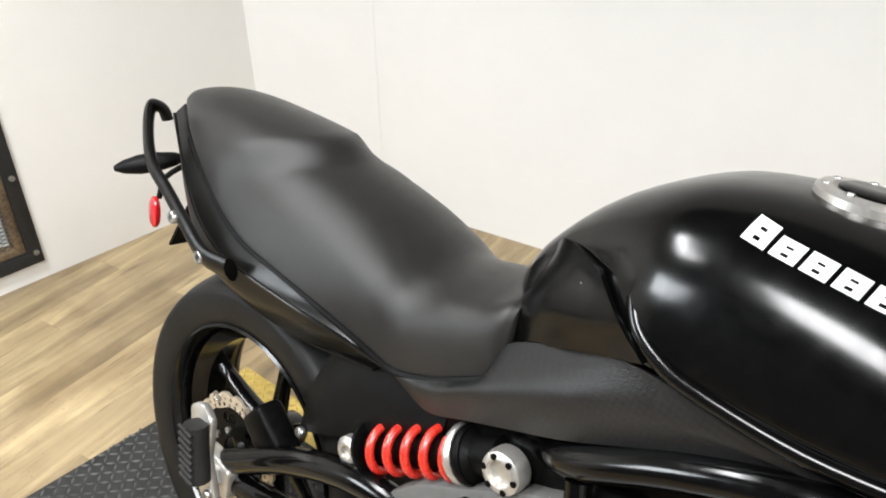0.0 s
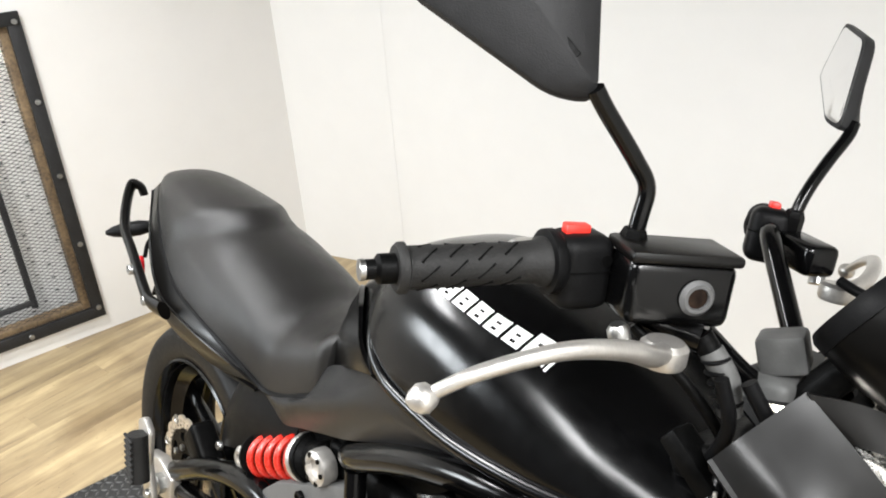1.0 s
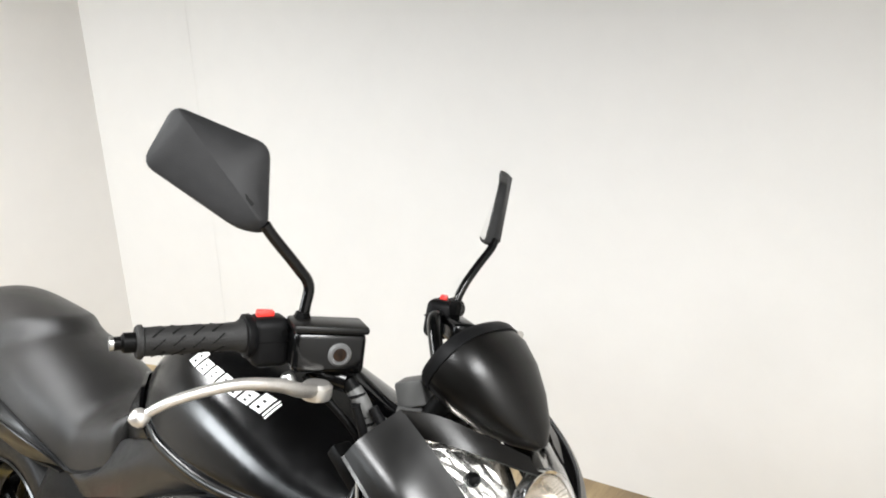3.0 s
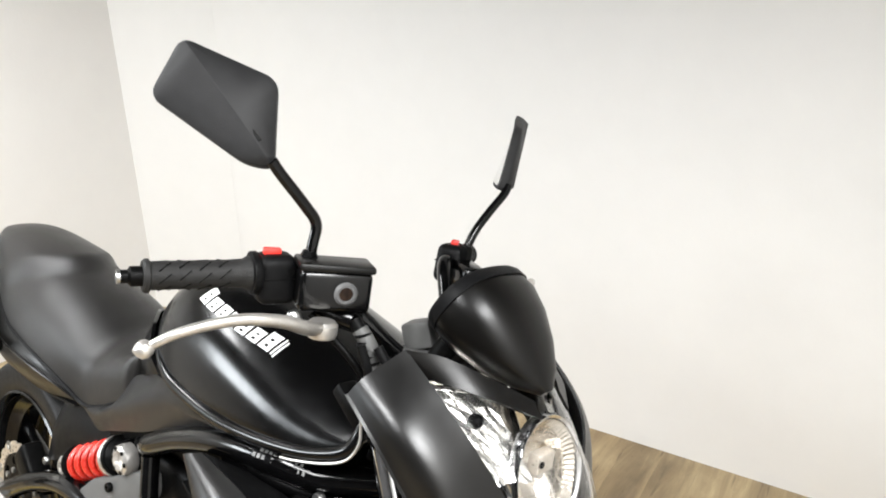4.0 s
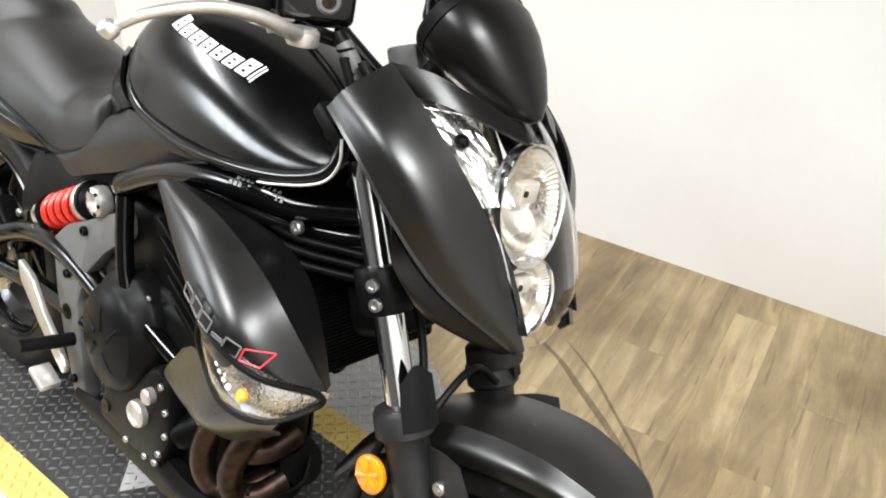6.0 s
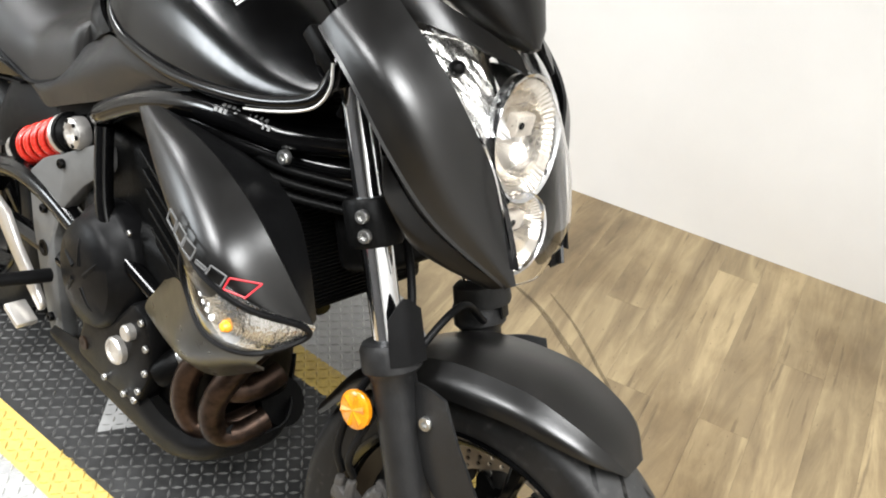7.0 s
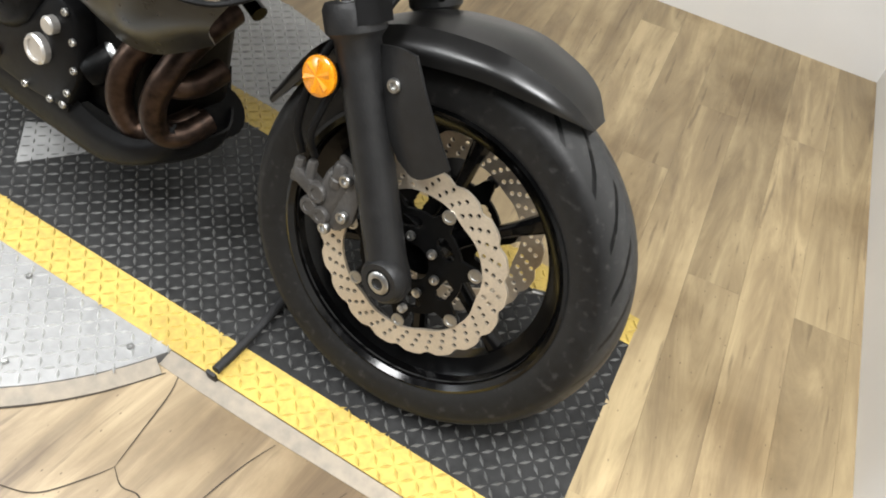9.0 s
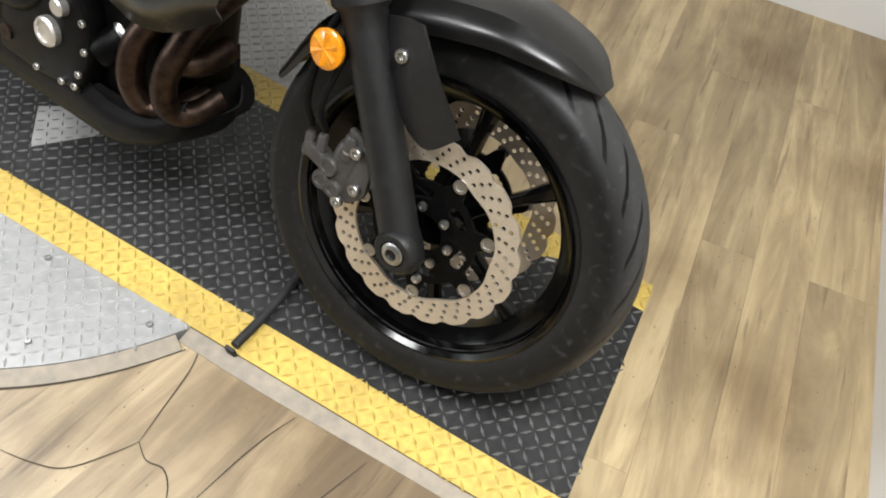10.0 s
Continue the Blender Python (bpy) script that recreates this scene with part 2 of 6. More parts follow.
WOOD = wood_floor()
DECK = wood_floor("worn_wood_look_deck", (0.78, 0.78, 0.84), 0.75)
STRIP = surface("scuffed_pale_edge_strip", (0.25, 0.21, 0.155), 0.55, vary=0.16, scale=5, tint=(0.20, 0.17, 0.13), bump=0.2, bump_scale=120)

# ---------------------------------------------------------------- mesh helpers


def shade(bm, angle=40):
    lim = radians(angle)
    for f in bm.faces:
        f.smooth = True
    for e in bm.edges:
        if len(e.link_faces) == 2 and e.calc_face_angle(0) > lim:
            e.smooth = False


def part(name, bm, material, parent=None, label="", angle=40):
    """Links a bmesh as one mesh object under a thing or a part."""
    bmesh.ops.recalc_face_normals(bm, faces=bm.faces)
    shade(bm, angle)
    me = bpy.data.meshes.new(name)
    bm.to_mesh(me)
    bm.free()
    me.materials.append(material)
    ob = new(name, me)
    ob.parent = parent
    if label:
        ob["label"] = label
    return ob


def spline(pts, n):
    """A smooth line of n + 1 points through the given ones."""
    p = [Vector(q) for q in pts]
    p = [2 * p[0] - p[1], *p, 2 * p[-1] - p[-2]]
    out, last = [], len(p) - 3
    for k in range(n + 1):
        u = k / n * last
        i = min(int(u), last - 1)
        s = u - i
        a, b, c, d = p[i : i + 4]
        out.append(0.5 * (2 * b + (c - a) * s + (2 * a - 5 * b + 4 * c - d) * s * s + (3 * b - a - 3 * c + d) * s**3))
    return out


def bridge(bm, rings, closed=True, caps=True):
    loops = [[bm.verts.new(v) for v in r] for r in rings]
    n = len(loops[0])
    for a, b in zip(loops, loops[1:]):
        for i in range(n if closed else n - 1):
            j = (i + 1) % n
            bm.faces.new((a[i], a[j], b[j], b[i]))
    if caps and closed:
        bm.faces.new(loops[0][::-1])
        bm.faces.new(loops[-1])
    return loops


def tube(pts, r, n=24, sides=12, flat=1.0, bm=None, taper=None):
    """A round or flattened bar along a smooth line."""
    bm = bm or bmesh.new()
    line = spline(pts, n)
    rings, side = [], None
    for i, p in enumerate(line):
        t = (line[min(i + 1, n)] - line[max(i - 1, 0)]).normalized()
        if side is None:
            side = t.cross(Vector((0, 1, 0)) if abs(t.y) < 0.9 else Vector((0, 0, 1))).normalized()
        side = (side - t * side.dot(t)).normalized()
        up = t.cross(side)
        k = r * (1 if taper is None else 1 + (taper - 1) * i / n)
        rings.append([p + k * (math.cos(a) * side + flat * math.sin(a) * up) for a in (2 * math.pi * s / sides for s in range(sides))])
    bridge(bm, rings)
    return bm


def turned(profile, origin, axis, sides=48, bm=None, squash=(1, 1)):
    """A shape turned about an axis from (radius, height) pairs; a zero radius closes it."""
    bm = bm or bmesh.new()
    axis = Vector(axis).normalized()
    side = axis.cross(Vector((0, 0, 1)) if abs(axis.z) < 0.9 else Vector((1, 0, 0))).normalized()
    up = axis.cross(side)
    rings = []
    for r, h in profile:
        c = Vector(origin) + axis * h
        rings.append([c + max(r, 1e-4) * (squash[0] * math.cos(a) * side + squash[1] * math.sin(a) * up) for a in (2 * math.pi * s / sides for s in range(sides))])
    bridge(bm, rings, caps=True)
    return bm


def uncapped(bm):
    """The same turned shape with its flat end discs taken away."""
    bmesh.ops.delete(bm, geom=[f for f in bm.faces if len(f.verts) > 4], context="FACES_ONLY")
    return bm


def bolt(name, place, axis, r, parent, material=None):
    """A hexagon-socket bolt head with a rounded rim."""
    return part(name, turned([(r, 0), (r, r * 0.7), (r * 0.85, r * 0.9), (r * 0.5, r * 0.9), (r * 0.45, r * 0.45), (0, r * 0.45)], place, axis, 18), material or STEEL, parent)


def sheet(rows, thick=0.004, nu=24, nv=12, bm=None, keep_ends=True):
    """A smooth shell of some thickness through a small net of corner points."""
    bm = bm or bmesh.new()
    lines = [spline(r, nu) for r in rows]
    grid = [spline([line[i] for line in lines], nv) if len(rows) > 1 else None for i in range(nu + 1)]
    vs = [[bm.verts.new(v) for v in col] for col in grid]
    for a, b in zip(vs, vs[1:]):
        for i in range(nv):
            bm.faces.new((a[i], a[i + 1], b[i + 1], b[i]))
    bmesh.ops.recalc_face_normals(bm, faces=bm.faces)
    bmesh.ops.solidify(bm, geom=bm.faces[:], thickness=thick)
    return bm


def plate(outline, y0, y1, bevel=0.003, rounds=0, bm=None):
    """A flat plate with bevelled rims from an outline in x and z, between two y."""
    bm = bm or bmesh.new()
    pts = [Vector((x, 0, z)) for x, z in outline]
    if rounds:
        n = len(pts)
        fine = []
        for i in range(n):
            a, b, c = pts[i - 1], pts[i], pts[(i + 1) % n]
            ka, kc = min(rounds, (a - b).length * 0.45), min(rounds, (c - b).length * 0.45)
            p, q = b + (a - b).normalized() * ka, b + (c - b).normalized() * kc
            fine += [(1 - s) ** 2 * p + 2 * s * (1 - s) * b + s * s * q for s in (0, 0.33, 0.67, 1)]
        pts = fine
    f = bm.faces.new([bm.verts.new((p.x, y0, p.z)) for p in pts])
    r = bmesh.ops.extrude_face_region(bm, geom=[f])
    bmesh.ops.translate(bm, verts=[v for v in r["geom"] if isinstance(v, bmesh.types.BMVert)], vec=(0, y1 - y0, 0))
    bmesh.ops.recalc_face_normals(bm, faces=bm.faces)
    if bevel:
        es = [e for e in bm.edges if abs(e.verts[0].co.y - e.verts[1].co.y) < 1e-6]
        bmesh.ops.bevel(bm, geom=es, offset=bevel, segments=2, affect="EDGES", profile=0.5)
    return bm


def block(m, size, bevel=0.004, segments=2, bm=None):
    """A rounded box of a size at a pose."""
    own = bmesh.new()
    bmesh.ops.create_cube(own, size=1, matrix=Matrix.Diagonal((*size, 1)))
    if bevel:
        bmesh.ops.bevel(own, geom=own.edges[:], offset=bevel, segments=segments, affect="EDGES", profile=0.5)
    own.transform(m)
    if bm is None:
        return own
    tmp = bpy.data.meshes.new("tmp")
    own.to_mesh(tmp)
    own.free()
    bm.from_mesh(tmp)
    bpy.data.meshes.remove(tmp)
    return bm


def stations(rows, sides=40, power=2.6, waist=0.38):
    """A body through cross-sections along x: x, bottom, top, half width."""
    bm = bmesh.new()
    fine = spline([(x, 0, 0) for x, *_ in rows], 40)
    lo, hi, wd = (spline([(r[0], 0, r[k]) for r in rows], 40) for k in (1, 2, 3))
    rings = []
    for p, a, b, w in zip(fine, lo, hi, wd):
        mid = a.z + waist * (b.z - a.z)
        bend = power(p.x) if callable(power) else power
        ring = []
        for s in range(sides):
            t = 2 * math.pi * s / sides
            c, d = math.cos(t), math.sin(t)
            y = math.copysign(abs(c) ** (2 / bend), c) * w.z
            h = math.copysign(abs(d) ** (2 / bend), d)
            ring.append(Vector((p.x, y, mid + h * ((b.z - mid) if h > 0 else (mid - a.z)))))
        rings.append(ring)
    bridge(bm, rings)
    return bm


def mirrored(ob, m=None, label=None):
    """The same part on the other side of the machine, with its own pieces; m: the turn of the steering, where it is steered."""
    flip = Matrix.Diagonal((1, -1, 1, 1))
    flip = m @ flip @ m.inverted() if m else flip
    made = {}
    for o in (ob, *ob.children_recursive):
        me = o.data.copy()
        me.transform(flip)
        me.flip_normals()
        c = new(o.name.split(".")[0], me)
        c.parent = made.get(o.parent, o.parent)
        made[o] = c
        if "label" in o:
            c["label"] = o["label"]
    return made[ob]

# ---------------------------------------------------------------- the room


def solid(name, outline, z0, z1, material, parent=None):
    """An upright prism over an outline in x and y."""
    bm = bmesh.new()
    f = bm.faces.new([bm.verts.new((x, y, z0)) for x, y in outline])
    r = bmesh.ops.extrude_face_region(bm, geom=[f])
    bmesh.ops.translate(bm, verts=[v for v in r["geom"] if isinstance(v, bmesh.types.BMVert)], vec=(0, 0, z1 - z0))
    return part(name, bm, material, parent)


def far_y(x):
    return 1.705 + 0.165 * x


def right_x(y):
    return 0.525 + 0.227 * (1.339 - y)


LEFT, NEAR, T = -2.92, -2.6, 0.12
corner = (0.430, far_y(0.430))
tagged(solid("wall_north", [(LEFT, far_y(LEFT)), corner, (corner[0] + T, corner[1] + T), (LEFT, far_y(LEFT) + T)], 0, CEILING, WALL), kind="structure", label="plain white painted wall", category="wall")
tagged(solid("wall_east", [corner, (right_x(NEAR), NEAR), (right_x(NEAR) + T, NEAR), (corner[0] + T, corner[1] + T)], 0, CEILING, WALL), kind="structure", label="plain white painted wall", category="wall")
tagged(solid("wall_south", [(LEFT - T, NEAR - T), (right_x(NEAR) + T, NEAR - T), (right_x(NEAR) + T, NEAR), (LEFT - T, NEAR)], 0, CEILING, SHADE), kind="structure", label="unseen wall, coloured dark to keep reflections dark", category="wall")
tagged(solid("wall_corner_column", [(LEFT, 1.11), (-2.46, far_y(-2.46) - 0.001), (LEFT, far_y(LEFT) - 0.001)], 0, CEILING - 0.002, WALL), kind="structure", label="white wall panel set across the room corner", category="wall")
tagged(solid("ceiling", [(LEFT - T, NEAR - T), (right_x(NEAR) + T, NEAR - T), (corner[0] + T, corner[1] + T), (LEFT - T, far_y(LEFT) + T)], CEILING, CEILING + 0.1, CEIL), kind="structure", label="unseen ceiling, coloured dark to keep reflections dark", category="ceiling")

# The west wall has an opening behind the mesh gate.
GY0, GY1, GZ0, GZ1 = -0.98, 0.228, 0.068, 1.17
for ya, yb, za, zb in ((GY1 - 0.03, far_y(LEFT) + T, 0, CEILING), (NEAR, GY0 + 0.03, 0, CEILING), (GY0 + 0.03, GY1 - 0.03, 0, GZ0 + 0.03), (GY0 + 0.03, GY1 - 0.03, GZ1 - 0.03, CEILING)):
    tagged(solid("wall_west", [(LEFT - T, ya), (LEFT, ya), (LEFT, yb), (LEFT - T, yb)], za, zb, WALL), kind="structure", label="white painted wall round a mesh-covered opening", category="wall")

# ---------------------------------------------------------------- mesh gate in the west wall
gate = tagged(new("mesh_gate"), "dark angle-iron window guard with diamond wire mesh over timber", "window guard")
gate.location = (LEFT, 0, 0)


def bar_yz(name, y0, y1, z0, z1, x0, x1, material, label=""):
    m = Matrix.Translation(((x0 + x1) / 2, (y0 + y1) / 2, (z0 + z1) / 2))
    return part(name, block(m, (x1 - x0, y1 - y0, z1 - z0), 0.002), material, gate, label)


W = 0.042
bar_yz("guard_rail", GY0, GY1, GZ0, GZ0 + W, 0.001, 0.02, IRON)
bar_yz("guard_rail", GY0, GY1, GZ1 - W, GZ1, 0.001, 0.02, IRON)
bar_yz("guard_stile", GY1 - W, GY1, GZ0 + W, GZ1 - W, 0.001, 0.02, IRON)
bar_yz("guard_stile", GY0, GY0 + W, GZ0 + W, GZ1 - W, 0.001, 0.02, IRON)
bar_yz("timber_strip", GY1 - W - 0.026, GY1 - W, GZ0 + W, GZ1 - W, -0.05, 0.004, TIMBER, "rough brown timber strip")
bar_yz("timber_strip", GY0 + W, GY1 - W - 0.026, GZ0 + W, GZ0 + W + 0.02, -0.05, 0.004, TIMBER, "rough brown timber strip")
for i in range(5):
    bolt("guard_bolt", (0.02, GY1 - 0.02, GZ0 + 0.04 + i * 0.258), (1, 0, 0), 0.009, gate)
    bolt("guard_bolt", (0.02, GY1 - 0.26 - i * 0.2, GZ0 + 0.02), (1, 0, 0), 0.009, gate)
bm = bmesh.new()
y0, y1, z0, z1 = GY0 + W, GY1 - W - 0.026, GZ0 + W + 0.02, GZ1 - W
dy, dz = 0.03, 0.0135
for s in (1, -1):
    k = -int((z1 - z0) / dz) - 2
    while k * dy < (y1 - y0) + (z1 - z0) / dz * dy:
        # each wire runs across the opening at a slant and is cut at its edges
        ya = y0 + k * dy
        slope = s * dz / dy
        pts = []
        lo, hi = y0, y1
        if slope > 0:
            lo, hi = max(lo, ya), min(hi, ya + (z1 - z0) / slope)
            za, zb = z0 + (lo - ya) * slope, z0 + (hi - ya) * slope
        else:
            lo, hi = max(lo, ya), min(hi, ya - (z1 - z0) / slope)
            za, zb = z1 + (lo - ya) * slope, z1 + (hi - ya) * slope
        if hi - lo > 0.01:
            tube([(-0.012 + s * 0.001, lo, za), (-0.012 + s * 0.001, hi, zb)], 0.0010, n=1, sides=4, bm=bm)
        k += 1
tagged(part("wire_mesh", bm, IRON, gate, "dark diamond wire mesh"), kind="stuff")
part("back_panel", block(Matrix.Translation((-0.2, (GY0 + GY1) / 2, (GZ0 + GZ1) / 2)), (0.01, 1.6, 1.5), 0), PANEL, gate, "white panel behind the mesh")
bm = bmesh.new()
for i in range(26):
    for j in range(24):
        block(Matrix.Translation((-0.194, GY1 + 0.2 - i * 0.05, GZ0 - 0.1 + j * 0.055 + (i % 2) * 0.027)), (0.003, 0.012, 0.004), 0, bm=bm)
tagged(part("perforation", bm, IRON, gate, "small dark slots in the panel"), kind="stuff")
bm = bmesh.new()
tube([(-0.12, GY1 - 0.2, GZ0 + 0.06), (-0.12, GY1 - 0.2, GZ1)], 0.012, n=1, sides=8, bm=bm)
tube([(-0.12, GY1 - 0.2, GZ0 + 0.08), (-0.12, GY0, GZ0 + 0.08)], 0.012, n=1, sides=8, bm=bm)
part("inner_rail", bm, IRON, gate)
# fill lamp added out of sight to whiten the panel behind the mesh
gl = bpy.data.lights.new("lightbox_lamp", "AREA")
gl.shape, gl.size, gl.size_y, gl.energy, gl.color = "RECTANGLE", 1.0, 0.1, 45, (1, 0.98, 0.95)
new("lightbox_lamp", gl).matrix_world = pose(LEFT - 0.1, (GY0 + GY1) / 2, GZ1 + 0.1, 0, 0, 90)
tagged(solid("window_recess", [(LEFT - 0.26, GY0 - 0.3), (LEFT - 0.24, GY0 - 0.3), (LEFT - 0.24, GY1 + 0.3), (LEFT - 0.26, GY1 + 0.3)], -0.1, GZ1 + 0.3, WALL), kind="structure", label="white back of the recess with the fill lamp", category="wall")
tagged(solid("window_recess_top", [(LEFT - 0.24, GY0 - 0.3), (LEFT - T, GY0 - 0.3), (LEFT - T, GY1 + 0.3), (LEFT - 0.24, GY1 + 0.3)], GZ1 + 0.2, GZ1 + 0.3, WALL), kind="structure", label="white top of the recess with the fill lamp", category="wall")

# ---------------------------------------------------------------- turntable and ramp
H = 0.075
PX0, PX1 = -1.97, 0.335


def near_y(x):
    return -0.157 + 0.090 * x


def far_side(x):
    return 0.408 + 0.036 * x


def lane(a0, a1):
    """The strip of the ramp between two shares of its width."""
    at = lambda x, s: (x + (0.0 if x < 0 else -0.085 * s), near_y(x) + s * (far_side(x) - near_y(x)))  # noqa: E731
    return [at(PX0, a0), at(PX1 + 0.02, a0), at(PX1 + 0.02, a1), at(PX0, a1)]


def lugs(inside, spacing, z, lift=0.003, length=0.0225, width=0.0064, turn=0.06):
    """The raised pattern of tread plate: short lens-shaped lugs, turned this way and that."""
    verts, faces = [], []
    for i in range(-95, 70):
        for j in range(-50, 50):
            x, y = i * spacing, j * spacing
            x, y = x * math.cos(turn) - y * math.sin(turn), x * math.sin(turn) + y * math.cos(turn)
            x -= 0.5
            if not inside(x, y):
                continue
            a = radians(45 if (i + j) % 2 else -45) + turn
            c, s = math.cos(a), math.sin(a)
            k = len(verts)
            for u, v, h in ((-1, 0, 0), (0, -1, 0), (1, 0, 0), (0, 1, 0), (-0.5, 0, 1), (0.5, 0, 1)):
                verts.append((x + c * u * length / 2 - s * v * width / 2, y + s * u * length / 2 + c * v * width / 2, z + h * lift))
            faces += [(k, k + 1, k + 4), (k + 1, k + 2, k + 5), (k + 1, k + 5, k + 4), (k + 2, k + 3, k + 5), (k + 3, k, k + 4), (k + 3, k + 4, k + 5)]
    bm = bmesh.new()
    me = bpy.data.meshes.new("lugs")
    me.from_pydata(verts, [], faces)
    bm.from_mesh(me)
    bpy.data.meshes.remove(me)
    return bm


def within(poly):
    def test(x, y):
        odd = False
        for (xa, ya), (xb, yb) in zip(poly, poly[1:] + poly[:1]):
            if (ya > y) != (yb > y) and x < (xb - xa) * (y - ya) / (yb - ya) + xa:
                odd = not odd
        return odd
    return test


BAND = 0.125
EDGE = surface("scuffed_grey_edge", (0.22, 0.2, 0.17), 0.6, 0.1, vary=0.3, scale=20, bump=0.2)
ramp = tagged(new("motorcycle_turntable"), "tread-plate turntable with a black lane edged in yellow paint", "turntable")
for nm, a0, a1, mt, lb in (("lane_plate", BAND, 1 - BAND, PLATEDARK, "black tread plate"), ("edge_plate", 0, BAND, YELLOW, "yellow painted tread plate"), ("edge_plate", 1 - BAND, 1, YELLOW, "yellow painted tread plate")):
    ob = solid(nm, lane(a0, a1), H - 0.004, H, mt, ramp)
    ob["label"] = lb
    tagged(part("tread_pattern", lugs(within(lane(a0 + 0.004, a1 - 0.004)), 0.0198, H, turn=0.06), LUGDARK if mt == PLATEDARK else LUGYELLOW, ob, "raised tread lugs"), kind="stuff")
base = solid("base_plate", lane(0, 1), 0.02, H - 0.004, EDGE, ramp)
base["label"] = "scuffed grey steel base"
CX, CY, CR = -0.93, 0.06, 0.655
bm = bmesh.new()
ring = [(CX + CR * math.cos(a), CY + CR * math.sin(a)) for a in (2 * math.pi * k / 160 for k in range(160))]
halves = ([p for p in ring if p[1] < near_y(p[0]) - 0.0], [p for p in ring if p[1] > far_side(p[0])])
for side, fn in zip(halves, (near_y, far_side)):
    side = sorted(side)
    edge = [(side[-1][0], fn(side[-1][0])), (side[0][0], fn(side[0][0]))]
    poly = side + edge
    ob = solid("disc_plate", poly, 0.02, H - 0.002, PLATESILVER, ramp)
    ob["label"] = "bare silver tread plate"
    tagged(part("tread_pattern", lugs(within(poly), 0.0198, H - 0.002), LUGSILVER, ob, "raised tread lugs"), kind="stuff")
patch = [(-0.868, -0.085), (-0.80, 0.02), (-0.84, 0.10), (-0.955, 0.0)]
ob = solid("bare_patch", patch, H - 0.002, H + 0.0015, PLATESILVER, ramp)
for sx, sy in ((-0.617, -0.240), (-0.377, -0.226), (-0.5, -0.37), (-0.8, -0.27)):
    bolt("plate_screw", (sx, sy, H - 0.002), (0, 0, 1), 0.006, ramp)
# the black bar that lies across the yellow edge
bm = tube([(-0.235, -0.172, H + 0.009), (-0.241, -0.079, H + 0.009), (-0.262, 0.075, H + 0.009)], 0.0085, n=10, sides=10)
block(Matrix.Translation((-0.235, -0.180, H - 0.006)) @ pose(0, 0, 0, 8, 0, 4), (0.019, 0.007, 0.044), 0.002, bm=bm)
tagged(part("wheel_stop_bar", bm, IRON), "thin black steel bar across the yellow edge of the turntable", "bar")

# ---------------------------------------------------------------- floor: planks over a dark base
floor = tagged(solid("floor", [(LEFT - T, NEAR - T), (right_x(NEAR) + T, NEAR - T), (corner[0] + T, corner[1] + T), (LEFT - T, far_y(LEFT) + T)], -0.1, -0.006, TIMBER), kind="structure", label="weathered pine plank floor", category="floor")
FLOORTURN = 0.19
rng = random.Random(4)
shared = {}


def plank(length, width):
    key = (round(length, 3), round(width, 3))
    if key not in shared:
        bm = block(Matrix.Translation((0, 0, -0.006)), (width - 0.0003, length - 0.0003, 0.012), 0.0002, 1)
        shade(bm, 30)
        me = bpy.data.meshes.new("plank")
        bm.to_mesh(me)
        bm.free()
        me.materials.append(WOOD)
        shared[key] = me
    return shared[key]


EDGES = [  # a place and the outward direction of each side of the room, inside the walls' thickness
    (Vector((LEFT - 0.06, 0, 0)), Vector((-1, 0, 0))),
    (Vector((0, NEAR - 0.06, 0)), Vector((0, -1, 0))),
    (Vector((0, far_y(0) + 0.06, 0)), Vector((-0.165, 1, 0)).normalized()),
    (Vector((right_x(0) + 0.06, 0, 0)), Vector((1, 0.227, 0)).normalized()),
]


def planks():
    wide, long = 0.118, 1.22
    turn = Matrix.Rotation(FLOORTURN, 4, "Z")
    inv = turn.inverted()
    for i in range(-34, 21):
        start = rng.choice((0.0, 0.31, 0.62, 0.93))
        for j in range(-3, 3):
            c = turn @ Vector((i * wide, start + j * long, 0))
            if LEFT - 0.5 < c.x < right_x(min(c.y, 1.7)) + 0.35 and NEAR - 0.3 < c.y < far_y(c.x) + 0.6:
                place = Matrix.Translation(c) @ turn
                ends = [place @ Vector((sx * wide / 2, sy * long / 2, 0)) for sx in (-1, 1) for sy in (-1, 1)]
                me = plank(long, wide)
                if any((p - q).dot(n) > 0 for p in ends for q, n in EDGES):
                    # cut where it runs under a wall
                    bm = bmesh.new()
                    bm.from_mesh(me)
                    for q, n in EDGES:
                        bmesh.ops.bisect_plane(bm, geom=bm.verts[:] + bm.edges[:] + bm.faces[:], plane_co=place.inverted() @ q, plane_no=place.inverted().to_3x3() @ n, clear_outer=True)
                    if not bm.faces:
                        bm.free()
                        continue
                    me = bpy.data.meshes.new("plank")
                    bm.to_mesh(me)
                    bm.free()
                    me.materials.append(WOOD)
                ob = new("plank", me)
                ob.matrix_world = Matrix.Translation(c) @ turn
                ob.parent = floor


def floor_mark(name, pts, width, z, material, label):
    """A thin mark that lies on the floor along a smooth line."""
    bm = bmesh.new()
    line = spline([(x, y, z) for x, y in pts], 24)
    vs = []
    for i, p in enumerate(line):
        t = (line[min(i + 1, 24)] - line[max(i - 1, 0)]).normalized()
        n = Vector((-t.y, t.x, 0)) * width / 2 * (0.4 + 0.6 * math.sin(math.pi * min(1, max(0.05, i / 24))))
        vs.append((bm.verts.new(p + n), bm.verts.new(p - n)))
    for a, b in zip(vs, vs[1:]):
        bm.faces.new((a[0], a[1], b[1], b[0]))
    return tagged(part(name, bm, material), kind="structure", label=label, category="floor mark")


